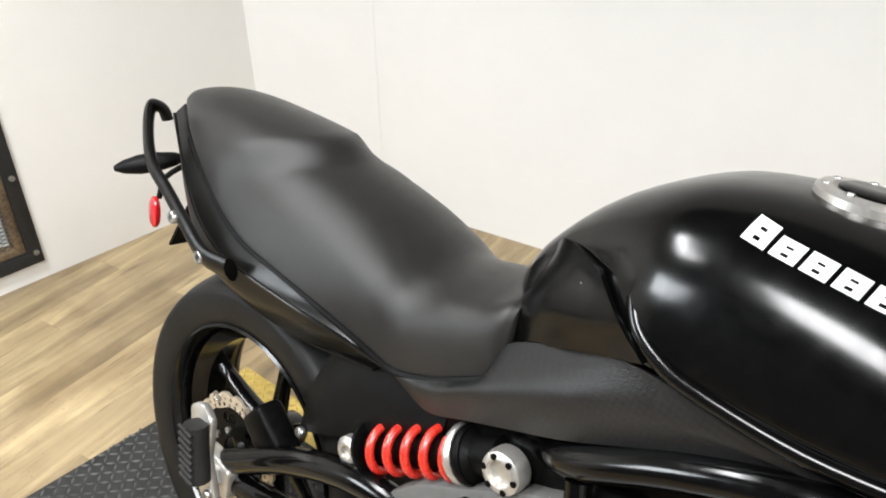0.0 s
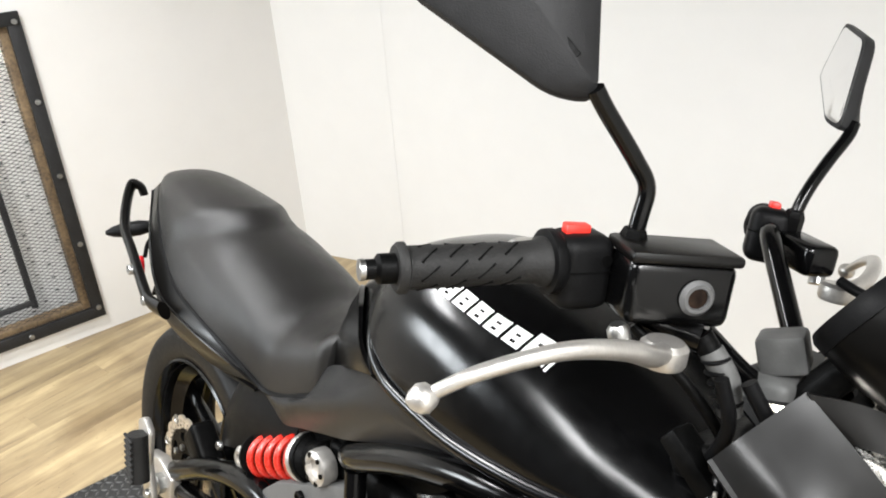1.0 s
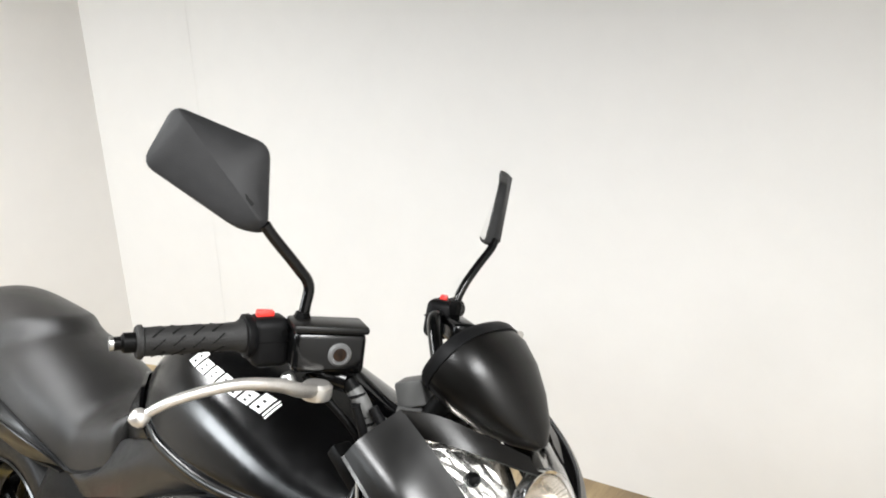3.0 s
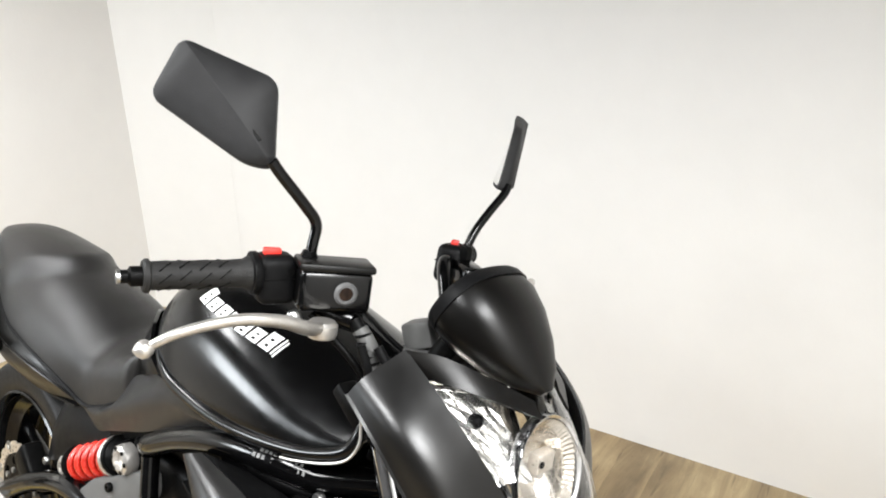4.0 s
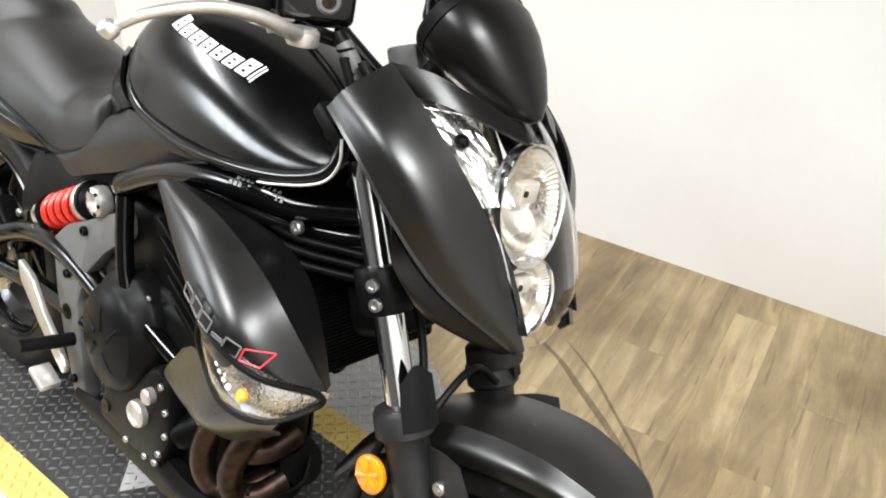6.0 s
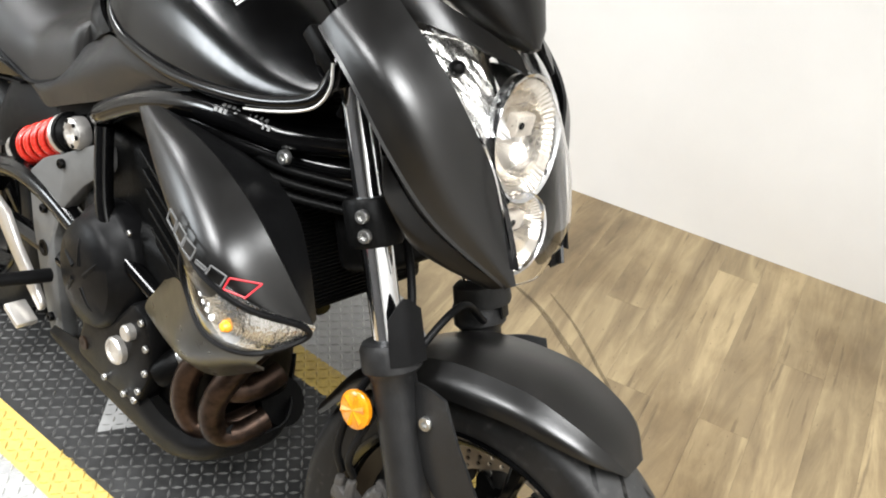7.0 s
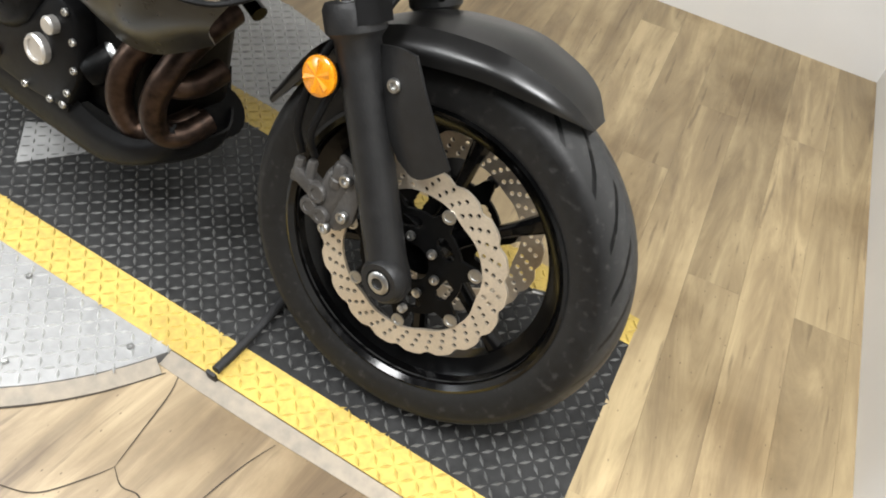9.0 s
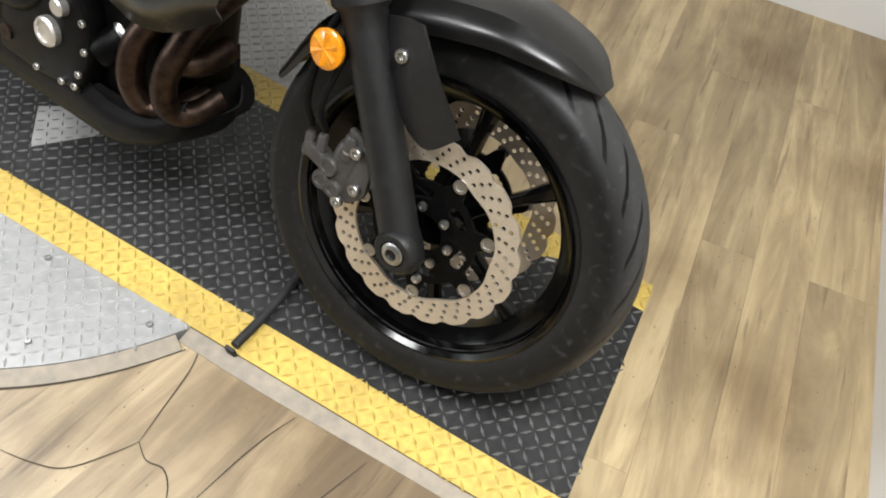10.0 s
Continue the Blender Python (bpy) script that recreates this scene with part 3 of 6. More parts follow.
SCUFF = surface("rubber_scuff", (0.06, 0.045, 0.03), 0.7, vary=0.3, scale=20)
SCUFF.node_tree.nodes["Principled BSDF"].inputs["Alpha"].default_value = 0.33
floor_mark("tyre_scuff", [(-0.62, 1.02), (-0.50, 0.985), (-0.363, 0.912), (-0.25, 0.85), (-0.162, 0.789), (-0.09, 0.70)], 0.02, 0.0015, SCUFF, "curved dark tyre scuff on the planks")
floor_mark("tyre_scuff", [(-0.52, 1.06), (-0.40, 1.00), (-0.27, 0.91), (-0.16, 0.83), (-0.08, 0.74)], 0.010, 0.0015, SCUFF, "curved dark tyre scuff on the planks")
GAP = surface("dark_board_joint", (0.03, 0.022, 0.014), 0.8, vary=0.3)
zd = H - 0.016 + 0.0012
for joint in (
    [(-0.292, -0.196), (-0.27, -0.24), (-0.250, -0.32), (-0.236, -0.378)],
    [(-0.236, -0.378), (-0.205, -0.392), (-0.176, -0.386), (-0.150, -0.40), (-0.125, -0.43)],
    [(-0.40, -0.515), (-0.33, -0.495), (-0.285, -0.47), (-0.250, -0.41), (-0.236, -0.378)],
    [(-0.078, -0.20), (-0.090, -0.25), (-0.098, -0.313), (-0.104, -0.40)],
    [(0.06, -0.19), (0.045, -0.26), (0.03, -0.34), (0.02, -0.42)],
):
    floor_mark("board_joint", joint, 0.0024, zd, GAP, "dark joint between deck boards")
floor_mark("board_joint", [(CX + (CR + 0.030) * math.cos(a), CY + (CR + 0.030) * math.sin(a)) for a in (radians(-24 - 8 * k) for k in range(9))], 0.0045, zd, GAP, "dark curved joint round the turntable disc")

# ---------------------------------------------------------------- motorcycle
LEANING = 14.0
moto = tagged(new("motorcycle"), "black naked sport motorcycle leaning on its stand on the turntable", "motorcycle")
moto.matrix_world = pose(0, 0, H, -LEANING, 0, 0)
STEER = Matrix.Translation((-0.30, 0, 0.85)) @ Matrix.Rotation(radians(5.0), 4, Vector((-0.44, 0, 0.9)).normalized()) @ Matrix.Translation((0.30, 0, -0.85))


def P(name, bm, material, parent=None, label="", angle=40):
    return part(name, bm, material, parent or moto, label, angle)


def both(ob, steered=False):
    return mirrored(ob, STEER if steered else None)


def tread():
    """Tyre rubber with slanted grooves round the crown."""
    m = RUBBER.copy()
    m.name = "tyre_tread"
    nt = m.node_tree
    b = nt.nodes["Principled BSDF"]
    tc = nt.nodes.new("ShaderNodeTexCoord")
    sep = nt.nodes.new("ShaderNodeSeparateXYZ")
    nt.links.new(tc.outputs["Object"], sep.inputs[0])

    def calc(op, a, c=None):
        n = nt.nodes.new("ShaderNodeMath")
        n.operation = op
        for k, v in enumerate((a, c)):
            if v is None:
                continue
            if isinstance(v, (int, float)):
                n.inputs[k].default_value = v
            else:
                nt.links.new(v, n.inputs[k])
        return n.outputs[0]

    ang = calc("ARCTAN2", sep.outputs[2], sep.outputs[0])
    side = calc("ABSOLUTE", sep.outputs[1])
    turn = calc("ADD", calc("MULTIPLY", ang, 24 / (2 * math.pi)), calc("MULTIPLY", side, 26.0))
    frac = calc("FRACT", calc("ADD", turn, calc("MULTIPLY", calc("GREATER_THAN", sep.outputs[1], 0.0), 0.5)))
    thin = calc("LESS_THAN", calc("ABSOLUTE", calc("SUBTRACT", frac, 0.5)), 0.085)
    wide = calc("MULTIPLY", calc("GREATER_THAN", side, 0.012), calc("LESS_THAN", side, 0.05))
    cut = calc("MULTIPLY", thin, wide)
    crown = nt.nodes.new("ShaderNodeMapRange")
    crown.inputs[1].default_value, crown.inputs[2].default_value, crown.inputs[3].default_value, crown.inputs[4].default_value = 0.03, 0.06, 1.0, 0.0
    nt.links.new(side, crown.inputs[0])
    bp = nt.nodes.new("ShaderNodeBump")
    bp.invert = True
    bp.inputs["Strength"].default_value, bp.inputs["Distance"].default_value = 1.0, 0.006
    nt.links.new(cut, bp.inputs["Height"])
    nt.links.new(bp.outputs[0], b.inputs["Normal"])
    plain = b.inputs["Base Color"].links[0].from_socket
    worn = nt.nodes.new("ShaderNodeMix")
    worn.data_type = "RGBA"
    nt.links.new(crown.outputs[0], worn.inputs[0])
    nt.links.new(plain, worn.inputs[6])
    worn.inputs[7].default_value = (0.034, 0.034, 0.0335, 1)
    src = worn.outputs[2]
    mix = nt.nodes.new("ShaderNodeMix")
    mix.data_type = "RGBA"
    nt.links.new(cut, mix.inputs[0])
    nt.links.new(src, mix.inputs[6])
    mix.inputs[7].default_value = (0.001, 0.001, 0.001, 1)
    dust = nt.nodes.new("ShaderNodeTexNoise")
    dust.inputs["Scale"].default_value, dust.inputs["Detail"].default_value = 70.0, 10
    nt.links.new(tc.outputs["Object"], dust.inputs["Vector"])
    amount = nt.nodes.new("ShaderNodeMapRange")
    amount.inputs[1].default_value, amount.inputs[2].default_value, amount.inputs[4].default_value = 0.58, 0.74, 0.10
    nt.links.new(dust.outputs[0], amount.inputs[0])
    dusty = nt.nodes.new("ShaderNodeMix")
    dusty.data_type = "RGBA"
    nt.links.new(calc("MULTIPLY", amount.outputs[0], calc("LESS_THAN", side, 0.06)), dusty.inputs[0])
    nt.links.new(mix.outputs[2], dusty.inputs[6])
    dusty.inputs[7].default_value = (0.2, 0.19, 0.18, 1)
    nt.links.new(dusty.outputs[2], b.inputs["Base Color"])
    return m


TREAD = tread()


def holed(outer, inner, holes, thick):
    """A flat ring in x and z with a wavy rim and drilled holes, of some thickness."""
    from mathutils import geometry
    verts, edges = [], []
    for loop in (outer, inner, *[[(cx + r * math.cos(a), cz + r * math.sin(a)) for a in (2 * math.pi * k / 8 for k in range(8))] for cx, cz, r in holes]):
        k = len(verts)
        verts += [Vector(p) for p in loop]
        edges += [(k + i, k + (i + 1) % len(loop)) for i in range(len(loop))]
    vs, _, fs, *_ = geometry.delaunay_2d_cdt(verts, edges, [], 0, 1e-6)
    into, outof = within([tuple(v) for v in outer]), within([tuple(v) for v in inner])
    bm = bmesh.new()
    bv = [bm.verts.new((v.x, 0, v.y)) for v in vs]
    for f in fs:
        c = sum((vs[i] for i in f), Vector((0, 0))) / len(f)
        if into(c.x, c.y) and not outof(c.x, c.y) and all((c.x - cx) ** 2 + (c.y - cz) ** 2 > (0.9 * r) ** 2 for cx, cz, r in holes):
            bm.faces.new([bv[i] for i in f])
    bmesh.ops.delete(bm, geom=[v for v in bm.verts if not v.link_faces], context="VERTS")
    r = bmesh.ops.extrude_face_region(bm, geom=bm.faces[:])
    bmesh.ops.translate(bm, verts=[v for v in r["geom"] if isinstance(v, bmesh.types.BMVert)], vec=(0, thick, 0))
    return bm


def petal(r, depth, waves, n=180):
    return [(rr * math.cos(a), rr * math.sin(a)) for a in (2 * math.pi * k / n for k in range(n)) for rr in (r - depth * (0.5 + 0.5 * math.cos(waves * a)) ** 3,)]


def brake_disc(r, r_in, place, sign, steered):
    """A petal brake disc with its drilled band, black carrier and rivets."""
    holes = []
    for k in range(36):
        a = 2 * math.pi * k / 36
        for q, off in ((r - 0.012, 0.0), (r - 0.022, 0.05), (r - 0.032, 0.1)):
            holes.append((q * math.cos(a + off), q * math.sin(a + off), 0.0038))
    d = part("brake_disc", holed(petal(r, 0.006, 18), petal(r_in, 0.004, 6), holes, 0.005), DISC, moto, "drilled petal brake disc in brushed steel", 25)
    d.matrix_local = (STEER if steered else Matrix()) @ Matrix.Translation(place)
    ring = []
    for k in range(126):
        a = 2 * math.pi * k / 126
        gap = min(abs((a - radians(20 + 360 / 7 * n) + math.pi) % (2 * math.pi) - math.pi) for n in range(7))
        q = 0.082 + 0.026 * max(0.0, 1 - (gap / 0.17) ** 2)
        ring.append((q * math.cos(a), q * math.sin(a)))
    core = [(0.03 * math.cos(a), 0.03 * math.sin(a)) for a in (2 * math.pi * k / 24 for k in range(24))]
    slots = []
    for k in range(6):
        a = radians(47 + 60 * k)
        slots += [(0.064 * math.cos(a + q), 0.064 * math.sin(a + q), 0.010) for q in (-0.14, 0.0, 0.14)]
    c = part("carrier", holed(ring, core, slots, 0.006), DARK, d, "black slotted disc carrier", 25)
    c.location = (0, -0.004 * sign - 0.003, 0)
    for k in range(7):
        a = radians(20 + 360 / 7 * k)
        q = (0.102 * math.cos(a), (0.004 if sign < 0 else 0.001) + sign * 0.004, 0.102 * math.sin(a))
        part("rivet", turned([(0.0105, 0), (0.0105, 0.0016), (0.007, 0.002), (0.006, -0.0005), (0, -0.0005)], q, (0, sign, 0), 18), STEEL, d)
        a += radians(30)
        part("carrier_bolt", turned([(0.007, 0), (0.007, 0.005), (0.003, 0.006), (0, 0.004)], (0.045 * math.cos(a), sign * 0.004, 0.045 * math.sin(a)), (0, sign, 0), 12), STEEL, d)
    return d


def wheel(place, r, half, front):
    k = half / 0.06
    prof = [(0.219, -0.048 * k), (0.228, -0.054 * k), (0.245, -0.058 * k), (r - 0.036, -0.06 * k), (r - 0.026, -0.0585 * k), (r - 0.018, -0.050 * k), (r - 0.009, -0.036 * k), (r - 0.003, -0.019 * k), (r, 0)]
    prof = prof + [(a, -b) for a, b in prof[-2::-1]]
    prof += [(0.212, 0.046 * k), (0.212, -0.046 * k)]
    bm = turned(prof, (0, 0, 0), (0, 1, 0), 96)
    bmesh.ops.delete(bm, geom=[f for f in bm.faces if len(f.verts) > 4], context="FACES")
    tyre_bm = bm
    rp = [(0.224, -0.050 * k), (0.226, -0.055 * k), (0.221, -0.057 * k), (0.214, -0.050 * k), (0.209, -0.03 * k), (0.195, -0.02 * k), (0.193, 0.02 * k), (0.209, 0.03 * k), (0.214, 0.050 * k), (0.221, 0.057 * k), (0.226, 0.055 * k), (0.224, 0.05 * k)]
    inner = [(0.188, 0.016 * k), (0.186, -0.016 * k)]
    bm = turned([*rp[:6], *[(a, b) for a, b in inner[::-1]], *rp[6:]], (0, 0, 0), (0, 1, 0), 96)
    bmesh.ops.delete(bm, geom=[f for f in bm.faces if len(f.verts) > 4], context="FACES")
    w = part("front_wheel" if front else "rear_wheel", bm, LACQUER, moto, "gloss black cast rim", 30)
    part("tyre", tyre_bm, TREAD, w, "black road tyre with slanted grooves", 60)
    part("hub", turned([(0, -0.05), (0.028, -0.05), (0.032, -0.045), (0.036, 0), (0.032, 0.045), (0.028, 0.05), (0, 0.05)], (0, 0, 0), (0, 1, 0), 32), GLOSS, w)
    for s in range(6):
        a = radians(-28 + 60 * s)
        c, d = math.cos(a), math.sin(a)
        t = Vector((-d, 0, c))
        root, tip = Vector((c * 0.028, 0, d * 0.028)), Vector((c * 0.196, 0, d * 0.196)) + t * (0.028 if s % 2 else -0.028)
        bm = bmesh.new()
        rings = []
        for u in range(7):
            f = u / 6
            p = root.lerp(tip, f)
            wd, th = 0.016 - 0.007 * math.sin(math.pi * f), 0.017 - 0.006 * f
            rings.append([p + t * wd * x + Vector((0, th * y, 0)) for x, y in ((-1, -0.5), (-0.5, -1), (0.5, -1), (1, -0.5), (1, 0.5), (0.5, 1), (-0.5, 1), (-1, 0.5))])
        bridge(bm, rings)
        part("spoke", bm, GLOSS, w)
    w.matrix_local = (STEER if front else Matrix()) @ Matrix.Translation(place)
    return w


WF, WR = Vector((-0.016, 0, 0.300)), Vector((-1.445, 0, 0.306))
fw = wheel(WF, 0.302, 0.060, True)
wheel(WR, 0.312, 0.080, False)
brake_disc(0.150, 0.112, WF + Vector((0, -0.073, 0)), -1, True)
brake_disc(0.150, 0.112, WF + Vector((0, 0.068, 0)), 1, True)
brake_disc(0.11, 0.085, WR + Vector((0, -0.09, 0)), -1, False)
part("valve", tube([(0.19, 0, 0.02), (0.165, -0.01, 0.018)], 0.004, n=3, sides=8), STEEL, fw)

# ---- front fork
FA, FB = Vector((-0.018, -0.106, 0.288)), Vector((-0.302, -0.106, 0.898))
fd = (FB - FA).normalized()


def on_fork(z, dy=0.0, ahead=0.0):
    p = FA + fd * ((z - FA.z) / fd.z)
    side = Vector((fd.z, 0, -fd.x))
    return p + side * ahead + Vector((0, dy, 0))


leg = P("fork_leg", turned([(0, -0.032), (0.02, -0.032), (0.03, -0.02), (0.032, 0), (0.0285, 0.03), (0.028, 0.2), (0.029, 0.3), (0.030, 0.325), (0.039, 0.335), (0.039, 0.362), (0.035, 0.37), (0.022, 0.37), (0, 0.37)], FA, fd, 32), FORK, None, "matt black lower fork leg")
part("axle_cap", turned([(0.033, 0), (0.033, 0.012), (0.028, 0.018), (0.02, 0.018), (0.018, 0.012), (0, 0.012)], FA + Vector((0.003, -0.014, 0.008)), (0, -1, 0), 28), FORK, leg)
part("axle_bolt", turned([(0.017, 0), (0.017, 0.01), (0.013, 0.013), (0.009, 0.013), (0.009, 0.004), (0, 0.004)], FA + Vector((0.003, -0.022, 0.008)), (0, -1, 0), 24), STEEL, leg)
part("pinch_bolt", turned([(0.006, 0), (0.006, 0.008), (0.003, 0.009), (0, 0.007)], FA + Vector((0.045, -0.02, -0.012)), (0, -1, 0), 14), STEEL, leg)
both(leg, True)
stan = P("fork_tube", turned([(0, 0), (0.0205, 0), (0.0205, 0.34), (0, 0.34)], on_fork(0.60), fd, 32), CHROME, None, "polished chrome fork tube")
both(stan, True)
P("fork_boot", turned([(0.022, 0.36), (0.040, 0.362), (0.043, 0.37), (0.042, 0.392), (0.036, 0.398), (0.021, 0.400)], STEER @ Vector((FA.x, -FA.y, FA.z)), fd, 30), GRIP, None, "black rubber fork boot")
guard = P("fork_guard", sheet([[on_fork(0.60, -0.030, 0.026), on_fork(0.63, -0.030, 0.028), on_fork(0.655, -0.028, 0.030)], [on_fork(0.60, -0.012, 0.042), on_fork(0.635, -0.012, 0.043), on_fork(0.676, -0.010, 0.044)], [on_fork(0.60, 0.016, 0.046), on_fork(0.635, 0.016, 0.046), on_fork(0.66, 0.016, 0.046)]], 0.003, 10, 8), MATT, None, "matt black fork guard")
both(guard, True)
refl = P("side_reflector", turned([(0.024, 0), (0.026, 0.003), (0.026, 0.008), (0.022, 0.011), (0, 0.012)], (-0.173, -0.137, 0.530), (-0.05, -1, 0.1), 36), AMBER, None, "round amber side reflector")
star = bmesh.new()
ax = Vector((-0.05, -1, 0.1)).normalized()
sd_, up_ = ax.cross(Vector((0, 0, 1))).normalized(), ax.cross(ax.cross(Vector((0, 0, 1)))).normalized()
mid = star.verts.new(Vector((-0.173, -0.137, 0.530)) + ax * 0.0125)
rimv = [star.verts.new(Vector((-0.173, -0.137, 0.530)) + ax * (0.0135 if k % 2 else 0.0085) + 0.0215 * (math.cos(math.pi * k / 6) * sd_ + math.sin(math.pi * k / 6) * up_)) for k in range(12)]
for k in range(12):
    star.faces.new((mid, rimv[k], rimv[(k + 1) % 12]))
part("reflector_facets", star, AMBER, refl, "facets of the amber lens", 4)
part("reflector_back", turned([(0, -0.006), (0.018, -0.006), (0.026, 0.001), (0.0, 0.001)], (-0.173, -0.136, 0.530), (-0.05, -1, 0.1), 28), MATT, refl)
both(refl, True)
clamp = P("lower_clamp", block(Matrix.Translation((-0.235, 0, 0.765)) @ pose(0, 0, 0, 0, -26, 0), (0.075, 0.17, 0.045), 0.012, 3), DARK, None, "black lower fork clamp")
c = on_fork(0.762)
part("clamp_ring", turned([(0.021, -0.03), (0.033, -0.03), (0.036, -0.025), (0.036, 0.025), (0.033, 0.03), (0.021, 0.03)], c, fd, 28), DARK, clamp)
for dz in (-0.014, 0.016):
    bolt("clamp_bolt", on_fork(0.760 + dz * 0.72, -0.034, 0.018), (0.25, -1, 0.1), 0.0085, clamp)
part("clamp_ring", turned([(0.021, -0.03), (0.033, -0.03), (0.036, -0.025), (0.036, 0.025), (0.033, 0.03), (0.021, 0.03)], Vector((c.x, -c.y, c.z)), fd, 28), DARK, clamp)
P("steering_head", tube([(-0.24, 0, 0.74), (-0.345, 0, 0.955)], 0.038, n=4, sides=20), DARK)
P("top_clamp", block(Matrix.Translation((-0.332, 0, 0.945)) @ pose(0, 0, 0, 0, -26, 0), (0.07, 0.27, 0.03), 0.01, 3), DARK)

# ---- front mudguard
FC = WF


def arc(a, r, y):
    return STEER @ Vector((FC.x + r * math.cos(radians(a)), y, FC.z + r * math.sin(radians(a))))


angs = (159, 135, 112, 90, 77, 68, 61)
rise = (0.318, 0.324, 0.331, 0.334, 0.333, 0.329, 0.315)
low = (0.302, 0.290, 0.284, 0.290, 0.300, 0.311, 0.314)
wid = (0.055, 0.074, 0.086, 0.088, 0.080, 0.064, 0.026)
rows = []
for k, (y, q) in enumerate(((-1.0, 0.0), (-0.97, 0.45), (-0.74, 0.87), (0, 1.0), (0.74, 0.87), (0.97, 0.45), (1.0, 0.0))):
    rows.append([arc(a, lo + (hi - lo) * q, y * w) for a, hi, lo, w in zip(angs, rise, low, wid)])
fen = P("front_mudguard", sheet(rows[2:5], 0.004, 36, 14), BODY, None, "satin black front mudguard", 60)
part("mudguard_flank", sheet(rows[:3], 0.004, 36, 10), BODY, fen, "satin black mudguard flank", 60)
part("mudguard_flank", sheet(rows[4:], 0.004, 36, 10), BODY, fen, "satin black mudguard flank", 60)
stay = part("mudguard_stay", sheet([[(-0.123, -0.096, 0.588), (-0.108, -0.099, 0.54), (-0.086, -0.099, 0.492), (-0.058, -0.097, 0.458)], [(-0.09, -0.110, 0.602), (-0.072, -0.112, 0.552), (-0.05, -0.108, 0.502), (-0.022, -0.101, 0.450)], [(-0.060, -0.120, 0.608), (-0.034, -0.112, 0.560), (-0.008, -0.105, 0.520), (0.016, -0.099, 0.485)]], 0.004, 14, 10), FORK, fen, "dark grey mudguard stay")
bolt("stay_bolt", (-0.083, -0.111, 0.556), (0, -1, 0), 0.0095, fen)
me = stay.data.copy()
me.transform(STEER @ Matrix.Diagonal((1, -1, 1, 1)) @ STEER.inverted())
me.flip_normals()
st2 = new("mudguard_stay", me)
st2.parent = fen

# ---- front brake calipers and hoses
cal = P("brake_caliper", block(Matrix.Translation((-0.138, -0.098, 0.352)) @ pose(0, 0, 0, 0, 16, 0), (0.046, 0.046, 0.100), 0.013, 3), CALIPER, None, "grey-brown two-piston brake caliper")
for dx, dz, r in ((-0.012, 0.014, 0.016), (-0.020, -0.012, 0.015), (0.002, -0.016, 0.014)):
    part("caliper_piston_cover", turned([(r, 0), (r, 0.005), (r * 0.85, 0.009), (r * 0.5, 0.009), (r * 0.45, 0.0075), (0, 0.0075)], (-0.140 + dx, -0.118, 0.343 + dz), (0, -1, 0), 24), CALIPER, cal)
part("caliper_bracket", plate([(-0.135, 0.43), (-0.095, 0.42), (-0.085, 0.39), (-0.09, 0.335), (-0.115, 0.31), (-0.14, 0.32), (-0.12, 0.36)], -0.108, -0.118, 0.003, 0.008), CALIPER, cal)
for x, z in ((-0.112, 0.401), (-0.104, 0.345), (-0.128, 0.312)):
    bolt("caliper_bolt", (x, -0.119, z), (0, -1, 0), 0.0092, cal)
for x, z, r in ((-0.195, 0.386, 0.0075), (-0.174, 0.392, 0.0075), (-0.128, 0.414, 0.010)):
    part("hose_union", turned([(r * 1.2, -0.012), (r * 1.2, 0.0), (r, 0.002), (r, 0.022), (r * 0.7, 0.026), (0, 0.026)], (x, -0.115, z - 0.02), (0.1, -0.1, 1), 14), CALIPER, cal)
part("hose_block", block(Matrix.Translation((-0.178, -0.112, 0.362)) @ pose(0, 0, 0, 0, 20, 0), (0.046, 0.026, 0.022), 0.005), CALIPER, cal)
both(cal, True)
P("front_brake_hose", tube([(-0.194, -0.117, 0.40), (-0.202, -0.128, 0.45), (-0.188, -0.120, 0.55), (-0.165, -0.085, 0.62), (-0.20, -0.06, 0.70), (-0.27, -0.05, 0.80)], 0.0058, 36, 10), MATT)
P("front_brake_hose", tube([(-0.172, -0.117, 0.405), (-0.176, -0.130, 0.44), (-0.165, -0.125, 0.5), (-0.15, -0.08, 0.60), (-0.15, 0.0, 0.655), (-0.15, 0.07, 0.61)], 0.0055, 36, 10), MATT)

# ---- radiator, engine and what hangs in front of it
rad = P("radiator", block(Matrix.Translation((-0.385, 0, 0.655)) @ pose(0, 0, 0, 0, -14, 0), (0.045, 0.32, 0.20), 0.008), DARK, None, "black radiator with fine fins")
bm = bmesh.new()
for k in range(32):
    block(Matrix.Translation((-0.385, 0, 0.655)) @ pose(0, 0, 0, 0, -14, 0) @ Matrix.Translation((0.0235, 0, -0.092 + k * 0.0058)), (0.006, 0.29, 0.002), 0, bm=bm)
tagged(part("radiator_core", bm, DARK, rad), kind="stuff")
P("engine_block", block(Matrix.Translation((-0.68, -0.035, 0.40)), (0.40, 0.20, 0.30), 0.035, 3), DARK, None, "dark engine casing")
cyl = P("cylinder_head", block(Matrix.Translation((-0.53, 0, 0.60)) @ pose(0, 0, 0, 0, 28, 0), (0.17, 0.28, 0.22), 0.02, 3), DARK, None, "dark cylinder block")
for k in range(5):
    part("cooling_fin", block(Matrix.Translation((-0.55 - 0.012 * k, 0, 0.53 + 0.028 * k)) @ pose(0, 0, 0, 0, 28, 0), (0.19, 0.30, 0.006), 0.002), DARK, cyl)
